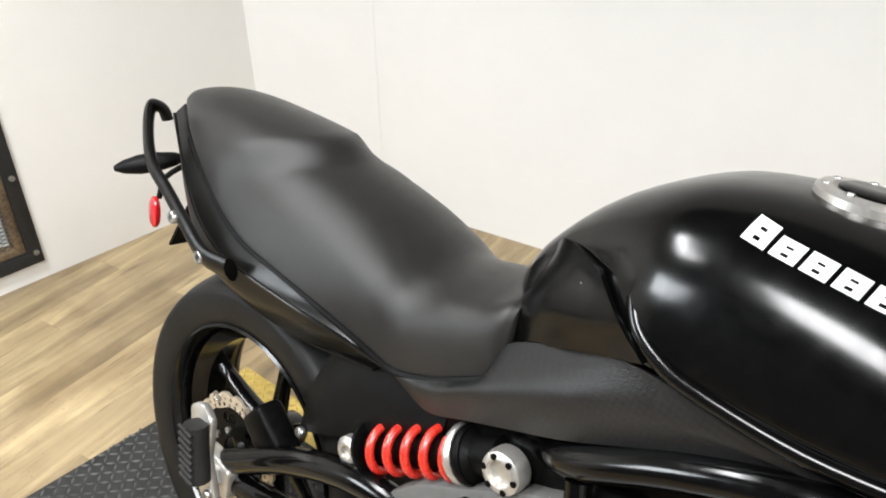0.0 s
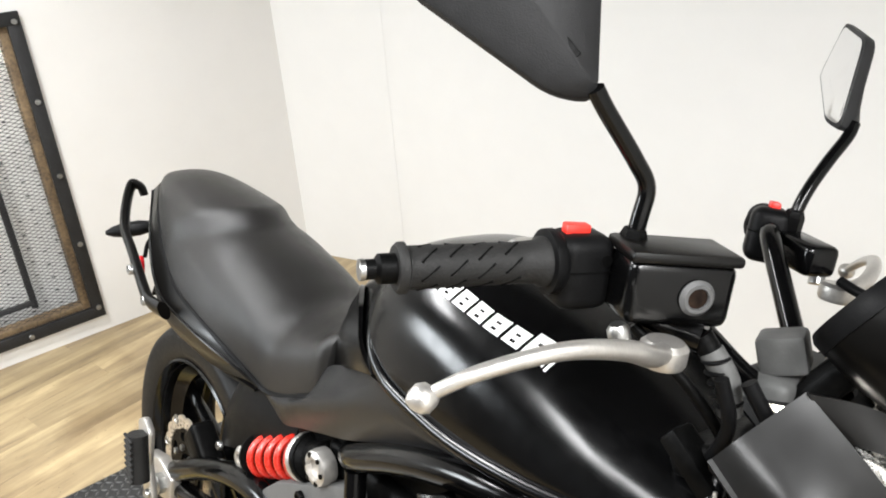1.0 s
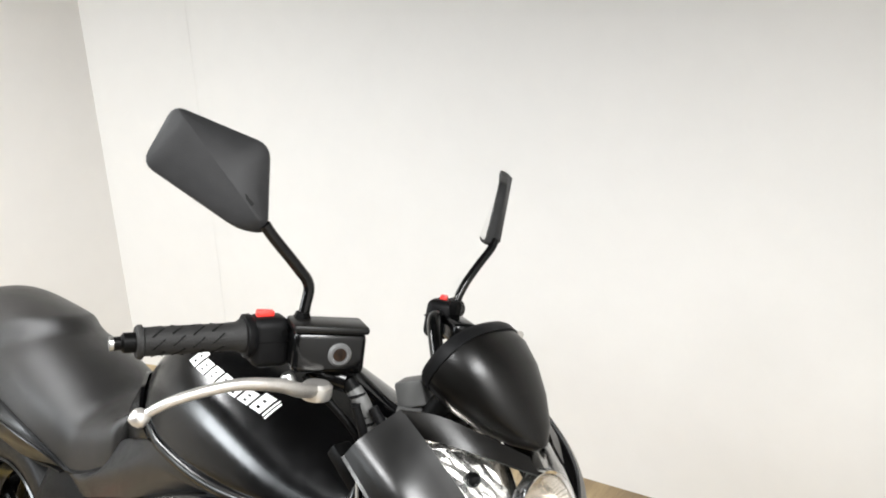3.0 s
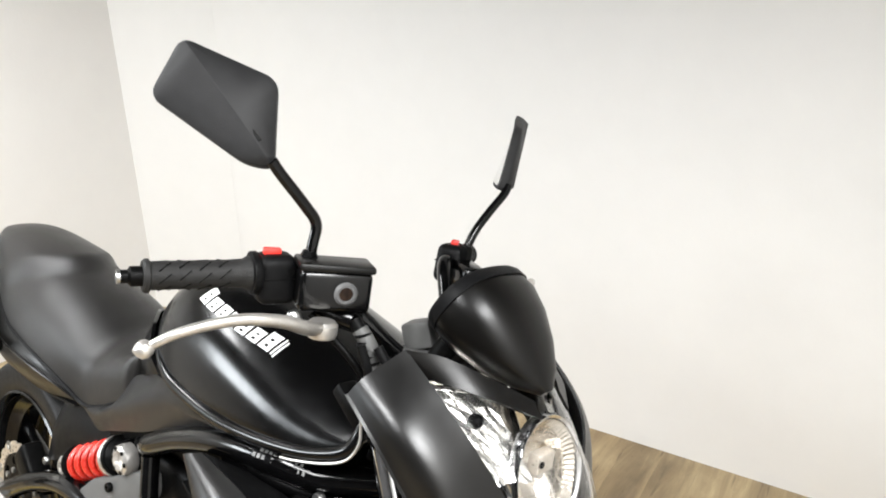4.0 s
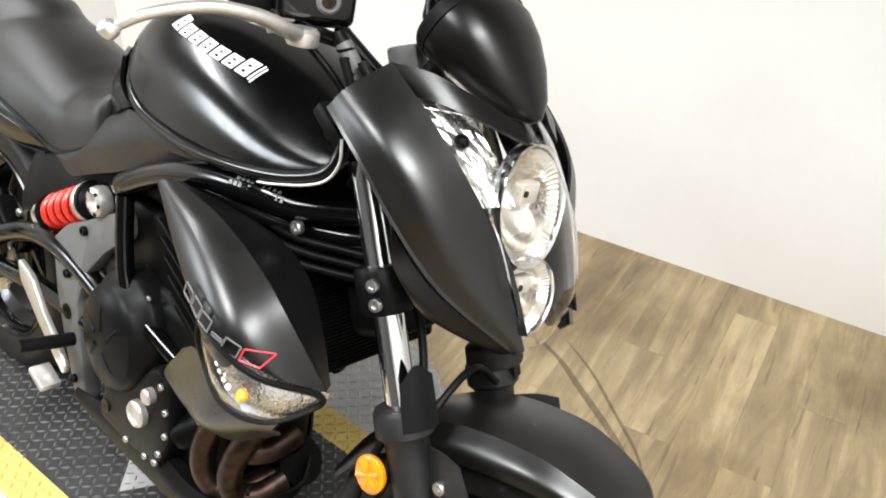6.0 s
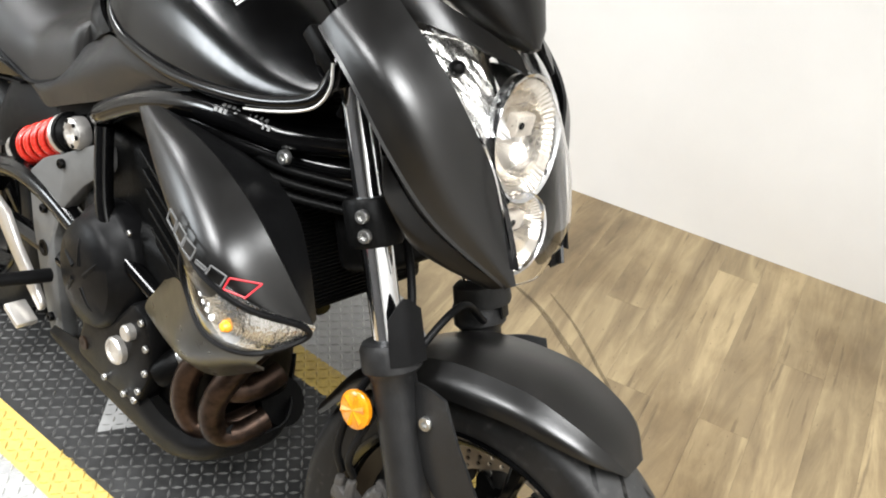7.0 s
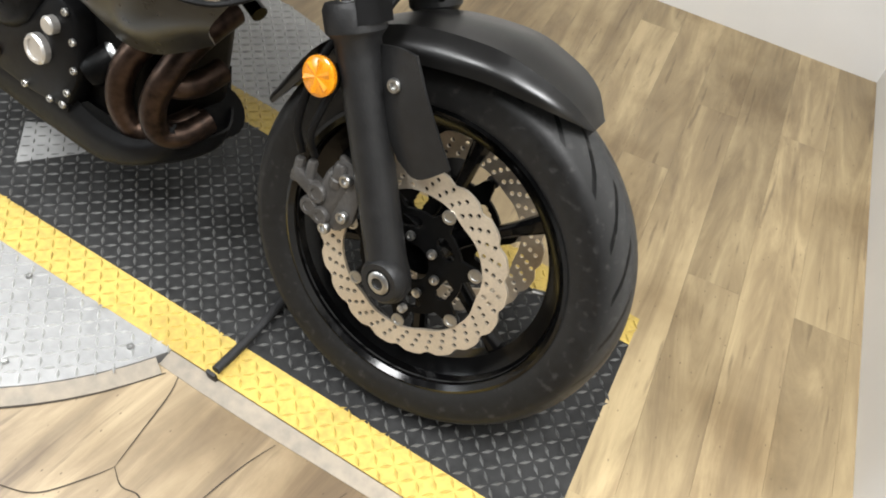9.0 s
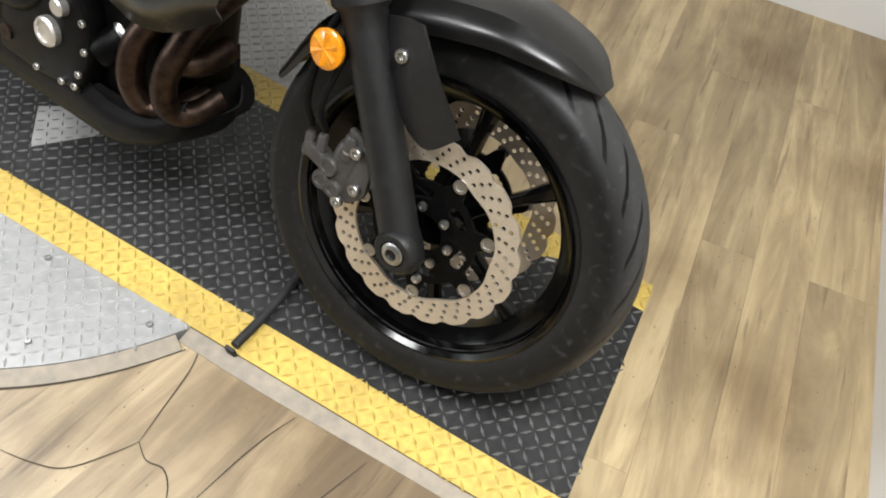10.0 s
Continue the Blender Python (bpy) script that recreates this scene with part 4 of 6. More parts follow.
cov = P("clutch_cover", turned([(0.118, 0), (0.118, 0.035), (0.112, 0.045), (0.104, 0.05), (0.098, 0.066), (0.088, 0.078), (0.05, 0.086), (0, 0.088)], (-0.755, -0.110, 0.440), (0, -1, 0), 56, squash=(0.86, 1.0)), COVER, None, "matt black round clutch cover")
for a, b in ((25, 0.075), (85, 0.07), (145, 0.07), (215, 0.06), (300, 0.07)):
    a = radians(a)
    part("cover_rib", tube([(-0.755 + 0.02 * math.cos(a), -0.195, 0.440 + 0.02 * math.sin(a)), (-0.755 + 0.05 * math.cos(a + 0.2), -0.192, 0.440 + 0.06 * math.sin(a + 0.2)), (-0.755 + b * math.cos(a + 0.3), -0.179, 0.440 + b * 1.2 * math.sin(a + 0.3))], 0.006, 8, 8, taper=0.3), COVER, cov)
for k in range(4):
    a = radians(-50 + 34 * k)
    bolt("cover_bolt", (-0.755 + 0.1 * math.cos(a), -0.147, 0.440 + 0.124 * math.sin(a)), (0, -1, 0), 0.0055, cov)
pump = P("lower_engine_cover", plate([(-0.78, 0.35), (-0.70, 0.37), (-0.635, 0.45), (-0.59, 0.43), (-0.575, 0.34), (-0.605, 0.26), (-0.70, 0.25), (-0.80, 0.255)], -0.10, -0.172, 0.01, 0.02), COVER, None, "matt black lower engine cover")
part("filler_cap", turned([(0.024, 0), (0.024, 0.01), (0.021, 0.014), (0.017, 0.014), (0.016, 0.011), (0, 0.011)], (-0.661, -0.172, 0.342), (0, -1, 0), 28), ALLOY, pump, "round silver cap", 15)
part("filler_cap", turned([(0.014, 0), (0.014, 0.012), (0.011, 0.015), (0, 0.015)], (-0.630, -0.172, 0.395), (0, -1, 0), 22), ALLOY, pump, "small silver cap", 15)
part("sight_glass", turned([(0.013, 0), (0.013, 0.006), (0.01, 0.007), (0, 0.004)], (-0.772, -0.168, 0.290), (0, -1, 0), 22), BRONZE, pump)
for x, z in ((-0.605, 0.425), (-0.588, 0.385), (-0.585, 0.34), (-0.60, 0.295), (-0.64, 0.265), (-0.70, 0.262)):
    bolt("cover_bolt", (x, -0.171, z), (0, -1, 0), 0.006, pump)
fil = P("oil_filter", turned([(0, 0), (0.025, 0), (0.026, 0.004), (0.026, 0.05), (0.027, 0.052), (0.027, 0.10), (0.022, 0.11), (0, 0.11)], (-0.528, -0.085, 0.405), (-0.45, -0.62, -0.65), 28), DARK, None, "dark oil filter canister")
part("filter_band", turned([(0.0275, 0), (0.0285, 0.002), (0.0285, 0.010), (0.0275, 0.012)], Vector((-0.528, -0.085, 0.405)) + Vector((-0.45, -0.62, -0.65)).normalized() * 0.048, (-0.45, -0.62, -0.65), 28), STEEL, fil, "bright steel band")
for pts in (
    [(-0.455, -0.02, 0.475), (-0.485, -0.10, 0.440), (-0.512, -0.138, 0.385), (-0.52, -0.143, 0.320), (-0.502, -0.128, 0.275), (-0.468, -0.105, 0.277), (-0.445, -0.05, 0.30)],
    [(-0.430, -0.02, 0.480), (-0.430, -0.085, 0.448), (-0.443, -0.125, 0.395), (-0.459, -0.134, 0.335), (-0.455, -0.122, 0.288), (-0.438, -0.09, 0.283), (-0.430, -0.045, 0.30)],
    [(-0.465, -0.105, 0.365), (-0.445, -0.10, 0.368), (-0.432, -0.07, 0.372), (-0.43, -0.03, 0.385)],
):
    P("exhaust_header", tube(pts, 0.0205, 40, 18), BRONZE, None, "heat-browned exhaust header pipe")
P("exhaust_collector", tube([(-0.47, 0.03, 0.275), (-0.52, 0.03, 0.235), (-0.62, 0.02, 0.215)], 0.045, 12, 18), DARK)
rows = []
for y, dz, dx in ((-0.158, 0.0, 0.0), (-0.165, -0.035, 0.0), (-0.135, -0.085, 0.0), (0, -0.10, 0.01), (0.135, -0.085, 0.0), (0.165, -0.035, 0.0), (0.158, 0.0, 0.0)):
    k = -dz / 0.085
    rows.append([(-0.92, y * 0.95, 0.235 - 0.04 * k), (-0.78, y, 0.270 - 0.085 * k), (-0.64, y, 0.285 - 0.105 * k), (-0.55, y * 0.98, 0.268 - 0.085 * k), (-0.485, y * 0.94, 0.270 - 0.06 * k), (-0.452 + 0.01 * k, y * 0.84, 0.285 - 0.045 * k), (-0.436 + 0.010 * k, y * 0.68, 0.310 - 0.03 * k)])
rows = [[(x - max(0.0, y) * 0.9 * max(0.0, (x + 0.64) / 0.2), y, z) for x, y, z in r] for r in rows]
bel = P("belly_pan", sheet(rows, 0.004, 36, 30), MATT, None, "matt black belly pan under the engine", 50)
part("bolt_recess", turned([(0.013, 0), (0.013, 0.003), (0, 0.003)], (-0.615, -0.165, 0.268), (0, -1, 0), 18), DARK, bel)
bolt("belly_bolt", (-0.613, -0.168, 0.268), (0, -1, 0), 0.0065, bel)

# four plain dark blocks, added to close see-through gaps in the machine
P("throttle_body", block(Matrix.Translation((-0.71, 0, 0.60)), (0.30, 0.23, 0.14), 0.02, 3), DARK, None, "dark filler block that closes the gap above the engine")
P("steering_cowl", block(Matrix.Translation((-0.285, 0, 0.715)) @ pose(0, 0, 0, 0, -24, 0), (0.09, 0.17, 0.11), 0.02, 3), DARK, None, "dark filler block behind the lower fork clamp")
P("airbox", block(Matrix.Translation((-0.655, 0, 0.735)), (0.48, 0.20, 0.17), 0.03, 3), DARK, None, "dark filler block under the tank, where an airbox sits")
P("battery_case", block(Matrix.Translation((-1.00, 0, 0.635)), (0.30, 0.21, 0.13), 0.02, 3), DARK, None, "dark filler block that closes the gap by the shock")
P("under_seat_tray", block(Matrix.Translation((-1.24, 0, 0.69)) @ pose(0, 0, 0, 0, 6, 0), (0.46, 0.2, 0.07), 0.02, 3), DARK)
# ---- frame
for pts, r in (
    ([(-0.90, -0.06, 0.64), (-0.855, -0.10, 0.668), (-0.80, -0.14, 0.698), (-0.70, -0.150, 0.752), (-0.595, -0.152, 0.792), (-0.485, -0.145, 0.812), (-0.403, -0.122, 0.812), (-0.31, -0.07, 0.828)], 0.0195),
    ([(-0.795, -0.140, 0.68), (-0.777, -0.148, 0.606), (-0.753, -0.155, 0.545), (-0.719, -0.155, 0.506), (-0.622, -0.14, 0.462), (-0.50, -0.12, 0.42)], 0.0150),
    ([(-0.58, -0.14, 0.775), (-0.46, -0.120, 0.775), (-0.35, -0.08, 0.782), (-0.28, -0.04, 0.795)], 0.015),
):
    both(P("chassis_tube", tube(pts, r, 30, 16), LACQUER, None, "gloss black chassis tube"))
for dz in (0.0, 0.022, 0.044):
    P("radiator_hose", tube([(-0.46, -0.12, 0.730 + 0.8 * dz), (-0.38, -0.125, 0.738 + 0.8 * dz), (-0.28, -0.09, 0.748 + 0.8 * dz)], 0.0058, 10, 10), DARK)
bolt("chassis_bolt", (-0.384, -0.128, 0.790), (0, -1, 0), 0.010, moto)
plq = P("chassis_plaque", tube([(-0.497, -0.1462, 0.8112), (-0.45, -0.138, 0.8142), (-0.405, -0.1225, 0.8122)], 0.0199, 10, 20), LACQUER, None, "black band with grey lettering on the chassis tube")
for n in range(11):
    u = n / 10
    mid_p = Vector((-0.494, -0.1458, 0.8114)).lerp(Vector((-0.412, -0.1250, 0.8124)), u) + Vector((0, -0.0022 * math.sin(math.pi * u), 0.002 * math.sin(math.pi * u)))
    for tilt, tall in ((24, 0.0062), (50, 0.0045)):
        if (n * 7 + tilt) % 5 == 0:
            continue
        out = Vector((0.16, -math.cos(radians(tilt)), math.sin(radians(tilt)))).normalized()
        along = Vector((1, 0.2, 0.03)).normalized()
        up_p = out.cross(along).normalized()
        part("lettering_bar", block(Matrix.Translation(mid_p + out * 0.0199) @ Matrix((along, up_p, out)).transposed().to_4x4(), (0.0054, tall, 0.001), 0), LETTERING, plq, "worn grey bar")
pv = P("pivot_plate", plate([(-1.055, 0.495), (-1.00, 0.545), (-0.93, 0.58), (-0.85, 0.625), (-0.80, 0.645), (-0.792, 0.60), (-0.86, 0.545), (-0.925, 0.475), (-0.955, 0.40), (-0.93, 0.29), (-0.905, 0.20), (-0.955, 0.185), (-1.00, 0.29), (-1.035, 0.39)], -0.105, -0.137, 0.006, 0.015), GREY, None, "grey cast pivot plate")
for x, z in ((-0.926, 0.562), (-0.985, 0.45), (-0.95, 0.235)):
    bolt("pivot_bolt", (x, -0.138, z), (0, -1, 0), 0.009, pv, DARK)
part("pivot_hole", turned([(0.016, 0), (0.016, 0.002), (0.011, 0.002), (0.010, 0.0), (0, 0.0)], (-0.990, -0.137, 0.365), (0, -1, 0), 22), DARK, pv)
P("rider_footpeg", tube([(-0.90, -0.17, 0.36), (-0.90, -0.21, 0.365), (-0.905, -0.265, 0.37)], 0.013, 8, 14), MATT, None, "black rider footpeg")
pedal = P("brake_pedal", plate([(-1.10, 0.44), (-1.045, 0.425), (-1.00, 0.375), (-0.935, 0.327), (-0.905, 0.295), (-0.915, 0.275), (-0.955, 0.30), (-1.02, 0.345), (-1.09, 0.40)], -0.170, -0.182, 0.003, 0.01), ALLOY, None, "brushed alloy heel guard and brake pedal")
part("pedal_pad", block(Matrix.Translation((-0.945, -0.20, 0.262)) @ pose(0, 0, 0, 0, 20, 0), (0.055, 0.04, 0.014), 0.004), ALLOY, pedal)
P("swingarm", tube([(-0.86, -0.12, 0.44), (-1.0, -0.125, 0.475), (-1.12, -0.13, 0.475), (-1.26, -0.13, 0.42), (-1.40, -0.13, 0.335), (-1.48, -0.13, 0.30)], 0.022, 24, 14), LACQUER, None, "gloss black tubular swingarm")
P("swingarm", tube([(-0.88, -0.115, 0.36), (-1.1, -0.12, 0.35), (-1.3, -0.125, 0.32), (-1.46, -0.13, 0.29)], 0.02, 18, 14), LACQUER, None, "gloss black tubular swingarm")
P("swingarm", tube([(-0.86, 0.12, 0.42), (-1.1, 0.13, 0.42), (-1.3, 0.13, 0.36), (-1.46, 0.13, 0.31)], 0.026, 18, 14), LACQUER, None, "gloss black tubular swingarm")
adj = P("axle_adjuster", plate([(-1.50, 0.275), (-1.50, 0.335), (-1.43, 0.355), (-1.37, 0.34), (-1.37, 0.285), (-1.43, 0.27)], -0.13, -0.155, 0.004, 0.01), ALLOY, None, "silver axle adjuster plate")
part("axle_nut", turned([(0.021, 0), (0.021, 0.014), (0.015, 0.017), (0.011, 0.017), (0.011, 0.024), (0, 0.025)], (-1.405, -0.155, 0.315), (0, -1, 0), 6), STEEL, adj)
bolt("adjuster_bolt", (-1.475, -0.155, 0.30), (0, -1, 0), 0.012, adj)
P("rear_caliper", block(Matrix.Translation((-1.33, -0.105, 0.42)) @ pose(0, 0, 0, 0, 40, 0), (0.09, 0.05, 0.06), 0.012, 3), DARK)
ppb = P("pillion_peg_bracket", plate([(-1.40, 0.475), (-1.37, 0.49), (-1.345, 0.47), (-1.35, 0.40), (-1.325, 0.335), (-1.36, 0.325), (-1.385, 0.36), (-1.395, 0.42)], -0.195, -0.208, 0.003, 0.01), ALLOY, None, "silver pillion footpeg bracket")
bm = tube([(-1.362, -0.222, 0.465), (-1.357, -0.222, 0.42), (-1.35, -0.222, 0.372)], 0.019, 8, 14)
part("pillion_peg", bm, GRIP, ppb, "ribbed black rubber footpeg")
for k in range(8):
    part("peg_rib", tube([(-1.378 + 0.001 * k, -0.24, 0.462 - k * 0.0115), (-1.345 + 0.001 * k, -0.24, 0.458 - k * 0.0115)], 0.003, 2, 6), GRIP, ppb)
bolt("peg_bolt", (-1.342, -0.208, 0.345), (0, -1, 0), 0.009, ppb)

# ---- rear shock
SA, SB = Vector((-1.140, -0.102, 0.505)), Vector((-0.890, -0.112, 0.638))
sd = (SB - SA).normalized()
L = (SB - SA).length
shock = P("rear_shock", turned([(0, 0.02), (0.018, 0.02), (0.022, 0.03), (0.022, L * 0.72), (0.034, L * 0.73), (0.034, L * 0.80), (0.026, L * 0.82), (0.026, L * 0.95), (0, L * 0.95)], SA, sd, 28), DARK, None, "rear shock absorber with a red coil spring")
side = sd.cross(Vector((0, 1, 0))).normalized()
turns = 4.9
pts = [SA + sd * (L * (0.10 + 0.60 * k / 90)) + 0.031 * (math.cos(2 * math.pi * turns * k / 90) * side + math.sin(2 * math.pi * turns * k / 90) * Vector((0, 1, 0))) for k in range(91)]
part("coil_spring", tube(pts, 0.0063, 180, 12), RED, shock, "glossy red coil spring", 80)
for h in (0.725, 0.775):
    part("preload_ring", turned([(0.024, -0.006), (0.037, -0.006), (0.039, -0.003), (0.039, 0.003), (0.037, 0.006), (0.024, 0.006)], SA + sd * L * h, sd, 18), ALLOY if h < 0.75 else DARK, shock)
part("spring_seat", turned([(0.0, -0.008), (0.028, -0.008), (0.038, 0.0), (0.038, 0.006), (0.02, 0.008), (0, 0.008)], SA + sd * L * 0.085, sd, 28), DARK, shock)
part("mount_bolt", turned([(0.027, 0), (0.028, 0.012), (0.026, 0.022), (0.02, 0.026), (0.017, 0.026), (0.016, 0.018), (0, 0.018)], SB + Vector((0.005, -0.012, -0.004)), (0, -1, 0), 32), ALLOY, shock, "silver shock mounting bolt")
for k in range(6):
    a = radians(60 * k)
    part("bolt_dimple", turned([(0.004, 0), (0.004, 0.002), (0, 0.002)], SB + Vector((0.005 + 0.021 * math.cos(a), -0.0365, -0.004 + 0.021 * math.sin(a))), (0, -1, 0), 10), DARK, shock)
part("mount_bolt", turned([(0.022, 0), (0.022, 0.012), (0.015, 0.018), (0.010, 0.018), (0.010, 0.012), (0, 0.012)], SA + Vector((0, -0.012, 0)), (0, -1, 0), 24), ALLOY, shock, "silver shock mounting bolt")
P("shock_mount", block(Matrix.Translation((-0.875, -0.085, 0.642)), (0.06, 0.06, 0.05), 0.012, 3), DARK)

# ---- hugger, tail, seat
hug = P("chain_guard", sheet([[(-1.235, -0.085, 0.605), (-1.18, -0.1, 0.640), (-1.10, -0.105, 0.655), (-1.0, -0.1, 0.650)], [(-1.262, -0.095, 0.535), (-1.20, -0.112, 0.565), (-1.12, -0.115, 0.590), (-1.0, -0.11, 0.600)], [(-1.275, -0.098, 0.455), (-1.22, -0.108, 0.480), (-1.14, -0.108, 0.515), (-1.0, -0.1, 0.540)]], 0.004, 18, 14), MATT, None, "matt black rear inner mudguard")
bolt("guard_bolt", (-1.262, -0.104, 0.460), (0, -1, 0), 0.009, hug, STEEL)
P("rear_inner_guard", sheet([[(-1.25, -0.085, 0.60), (-1.12, -0.09, 0.64), (-1.0, -0.09, 0.64)], [(-1.25, 0, 0.64), (-1.12, 0, 0.68), (-1.0, 0, 0.68)], [(-1.25, 0.085, 0.60), (-1.12, 0.09, 0.64), (-1.0, 0.09, 0.64)]], 0.004, 10, 10), MATT)
TAILROWS = [
    [(-1.668, -0.066, 0.862), (-1.59, -0.104, 0.815), (-1.478, -0.132, 0.760), (-1.389, -0.147, 0.730), (-1.289, -0.150, 0.716), (-1.21, -0.143, 0.697), (-1.143, -0.130, 0.674), (-1.10, -0.117, 0.655)],
    [(-1.680, -0.078, 0.842), (-1.572, -0.124, 0.783), (-1.495, -0.148, 0.736), (-1.423, -0.160, 0.709), (-1.357, -0.162, 0.700), (-1.247, -0.157, 0.690), (-1.171, -0.142, 0.677), (-1.105, -0.119, 0.655)],
    [(-1.665, -0.075, 0.785), (-1.565, -0.118, 0.720), (-1.490, -0.140, 0.678), (-1.42, -0.150, 0.660), (-1.357, -0.150, 0.655), (-1.247, -0.145, 0.660), (-1.171, -0.132, 0.663), (-1.107, -0.117, 0.653)],
    [(-1.62, -0.060, 0.740), (-1.53, -0.090, 0.672), (-1.460, -0.120, 0.645), (-1.384, -0.122, 0.625), (-1.308, -0.120, 0.618), (-1.235, -0.118, 0.626), (-1.17, -0.116, 0.640), (-1.11, -0.113, 0.651)],
]
tailp = P("tail_panel", sheet(TAILROWS[:2], 0.004, 40, 6), SATIN, None, "satin black tail fairing", 50)
part("tail_lower", sheet([[(x, y + 0.003, z - 0.0015) for x, y, z in TAILROWS[1]], *TAILROWS[2:]], 0.004, 40, 12), SATIN, tailp, "satin black lower tail facet", 50)
part("tail_ridge", tube(TAILROWS[1], 0.0028, 50, 8), SATIN, tailp)
both(tailp)
P("tail_underside", sheet([[(-1.62, -0.07, 0.74), (-1.476, -0.1, 0.622), (-1.31, -0.1, 0.602), (-1.12, -0.12, 0.64)], [(-1.62, 0.07, 0.74), (-1.476, 0.1, 0.622), (-1.31, 0.1, 0.602), (-1.12, 0.12, 0.64)]], 0.004, 14, 6), MATT)
SEATROWS = [  # x, seam half width and height, shoulder half width and height, crown
    (-1.690, 0.038, 0.866, 0.028, 0.873, 0.876),
    (-1.664, 0.066, 0.861, 0.054, 0.880, 0.889),
    (-1.59, 0.100, 0.824, 0.088, 0.864, 0.897),
    (-1.48, 0.129, 0.767, 0.112, 0.838, 0.895),
    (-1.39, 0.144, 0.736, 0.125, 0.816, 0.889),
    (-1.30, 0.147, 0.721, 0.130, 0.802, 0.878),
    (-1.21, 0.141, 0.702, 0.128, 0.783, 0.851),
    (-1.143, 0.129, 0.679, 0.122, 0.762, 0.822),
    (-1.09, 0.118, 0.660, 0.114, 0.740, 0.799),
    (-1.03, 0.117, 0.676, 0.112, 0.756, 0.801),
    (-0.985, 0.116, 0.698, 0.110, 0.770, 0.808),
    (-0.950, 0.113, 0.716, 0.106, 0.792, 0.820),
    (-0.936, 0.106, 0.728, 0.096, 0.798, 0.824),
]


def seat_body():
    """A two-up saddle: seam, rolled shoulder and crown through cross-sections, with the step of the pillion pad."""
    bm = bmesh.new()
    n = 72
    cols = [spline([(r[0], 0, r[k]) for r in SEATROWS], n) for k in range(1, 6)]
    rings = []
    for i in range(n + 1):
        x = cols[0][i].x
        ys, zs, yh, zh, zt = (c[i].z for c in cols)
        half = spline([(x, -ys + 0.006, zs - 0.004), (x, -ys, zs + 0.004), (x, -yh, zh), (x, -0.60 * yh, zt - 0.27 * (zt - zh)), (x, 0, zt), (x, 0.60 * yh, zt - 0.27 * (zt - zh))], 30)[:25]
        ring = half + [Vector((x, -p.y, p.z)) for p in half[-2::-1]]
        for p in ring:
            # the rider's hollow falls away from the pillion pad along a curved crest
            crest = -1.352 - 9.5 * p.y * p.y
            d = min(1.0, max(0.0, (p.x - crest) / 0.05))
            fade = min(1.0, max(0.0, (-0.99 - p.x) / 0.28))
            up = min(1.0, max(0.0, (p.z - zs) / 0.05))
            p.z -= 0.021 * d * d * (3 - 2 * d) * fade * up
        rings.append(ring)
    bridge(bm, rings)
    return bm


seat = P("seat", seat_body(), VINYL, None, "smooth dark grey vinyl two-up seat", 60)
part("seat_base", tube([(r[0], -r[1] + 0.002, r[2] - 0.004) for r in SEATROWS[1:]], 0.006, 60, 8), MATT, seat, "black seat edge")
rail = P("grab_rail", tube([(-1.655, -0.105, 0.840), (-1.660, -0.112, 0.858), (-1.671, -0.125, 0.858), (-1.642, -0.146, 0.828), (-1.595, -0.165, 0.789), (-1.536, -0.172, 0.762), (-1.472, -0.180, 0.732), (-1.416, -0.184, 0.706), (-1.36, -0.178, 0.704)], 0.0145, 40, 12, flat=0.5, taper=1.45), SATIN, None, "black pillion grab rail")
for x, z in ((-1.488, 0.742), (-1.416, 0.706)):
    bolt("rail_bolt", (x, -0.188, z), (0, -1, 0), 0.010, rail)
P("grab_rail", tube([(-1.60, 0.150, 0.782), (-1.536, 0.168, 0.755), (-1.472, 0.180, 0.732), (-1.416, 0.184, 0.706), (-1.36, 0.178, 0.704)], 0.0145, 30, 12, flat=0.5), SATIN, None, "black pillion grab rail")
sig = P("rear_indicator", turned([(0, -0.01), (0.008, -0.01), (0.014, 0.0), (0.02, 0.03), (0.02, 0.06), (0.014, 0.085), (0.006, 0.1), (0, 0.102)], (-1.668, -0.080, 0.768), (-0.55, -0.80, -0.25), 24, squash=(1.0, 0.8)), MATT, None, "black rear indicator")
both(sig)
P("indicator_stem", tube([(-1.66, -0.085, 0.77), (-1.66, 0.085, 0.77)], 0.008, 4, 10), MATT)
pl = P("plate_holder", sheet([[(-1.60, -0.07, 0.76), (-1.64, -0.07, 0.70), (-1.70, -0.07, 0.60)], [(-1.60, 0.07, 0.76), (-1.64, 0.07, 0.70), (-1.70, 0.07, 0.60)]], 0.005, 10, 4), MATT, None, "black number plate holder")
part("rear_reflector", turned([(0.022, 0), (0.025, 0.003), (0.025, 0.008), (0.02, 0.011), (0, 0.012)], (-1.722, -0.080, 0.655), (-0.2, -1, 0), 28, squash=(0.7, 1.15)), REDLENS, pl, "oval red reflector")
part("reflector_stay", tube([(-1.722, -0.078, 0.68), (-1.715, -0.07, 0.72), (-1.66, -0.05, 0.765)], 0.005, 8, 8), MATT, pl)
P("tail_lamp", block(Matrix.Translation((-1.645, 0, 0.82)), (0.03, 0.14, 0.05), 0.012, 3), REDLENS, None, "red tail lamp")

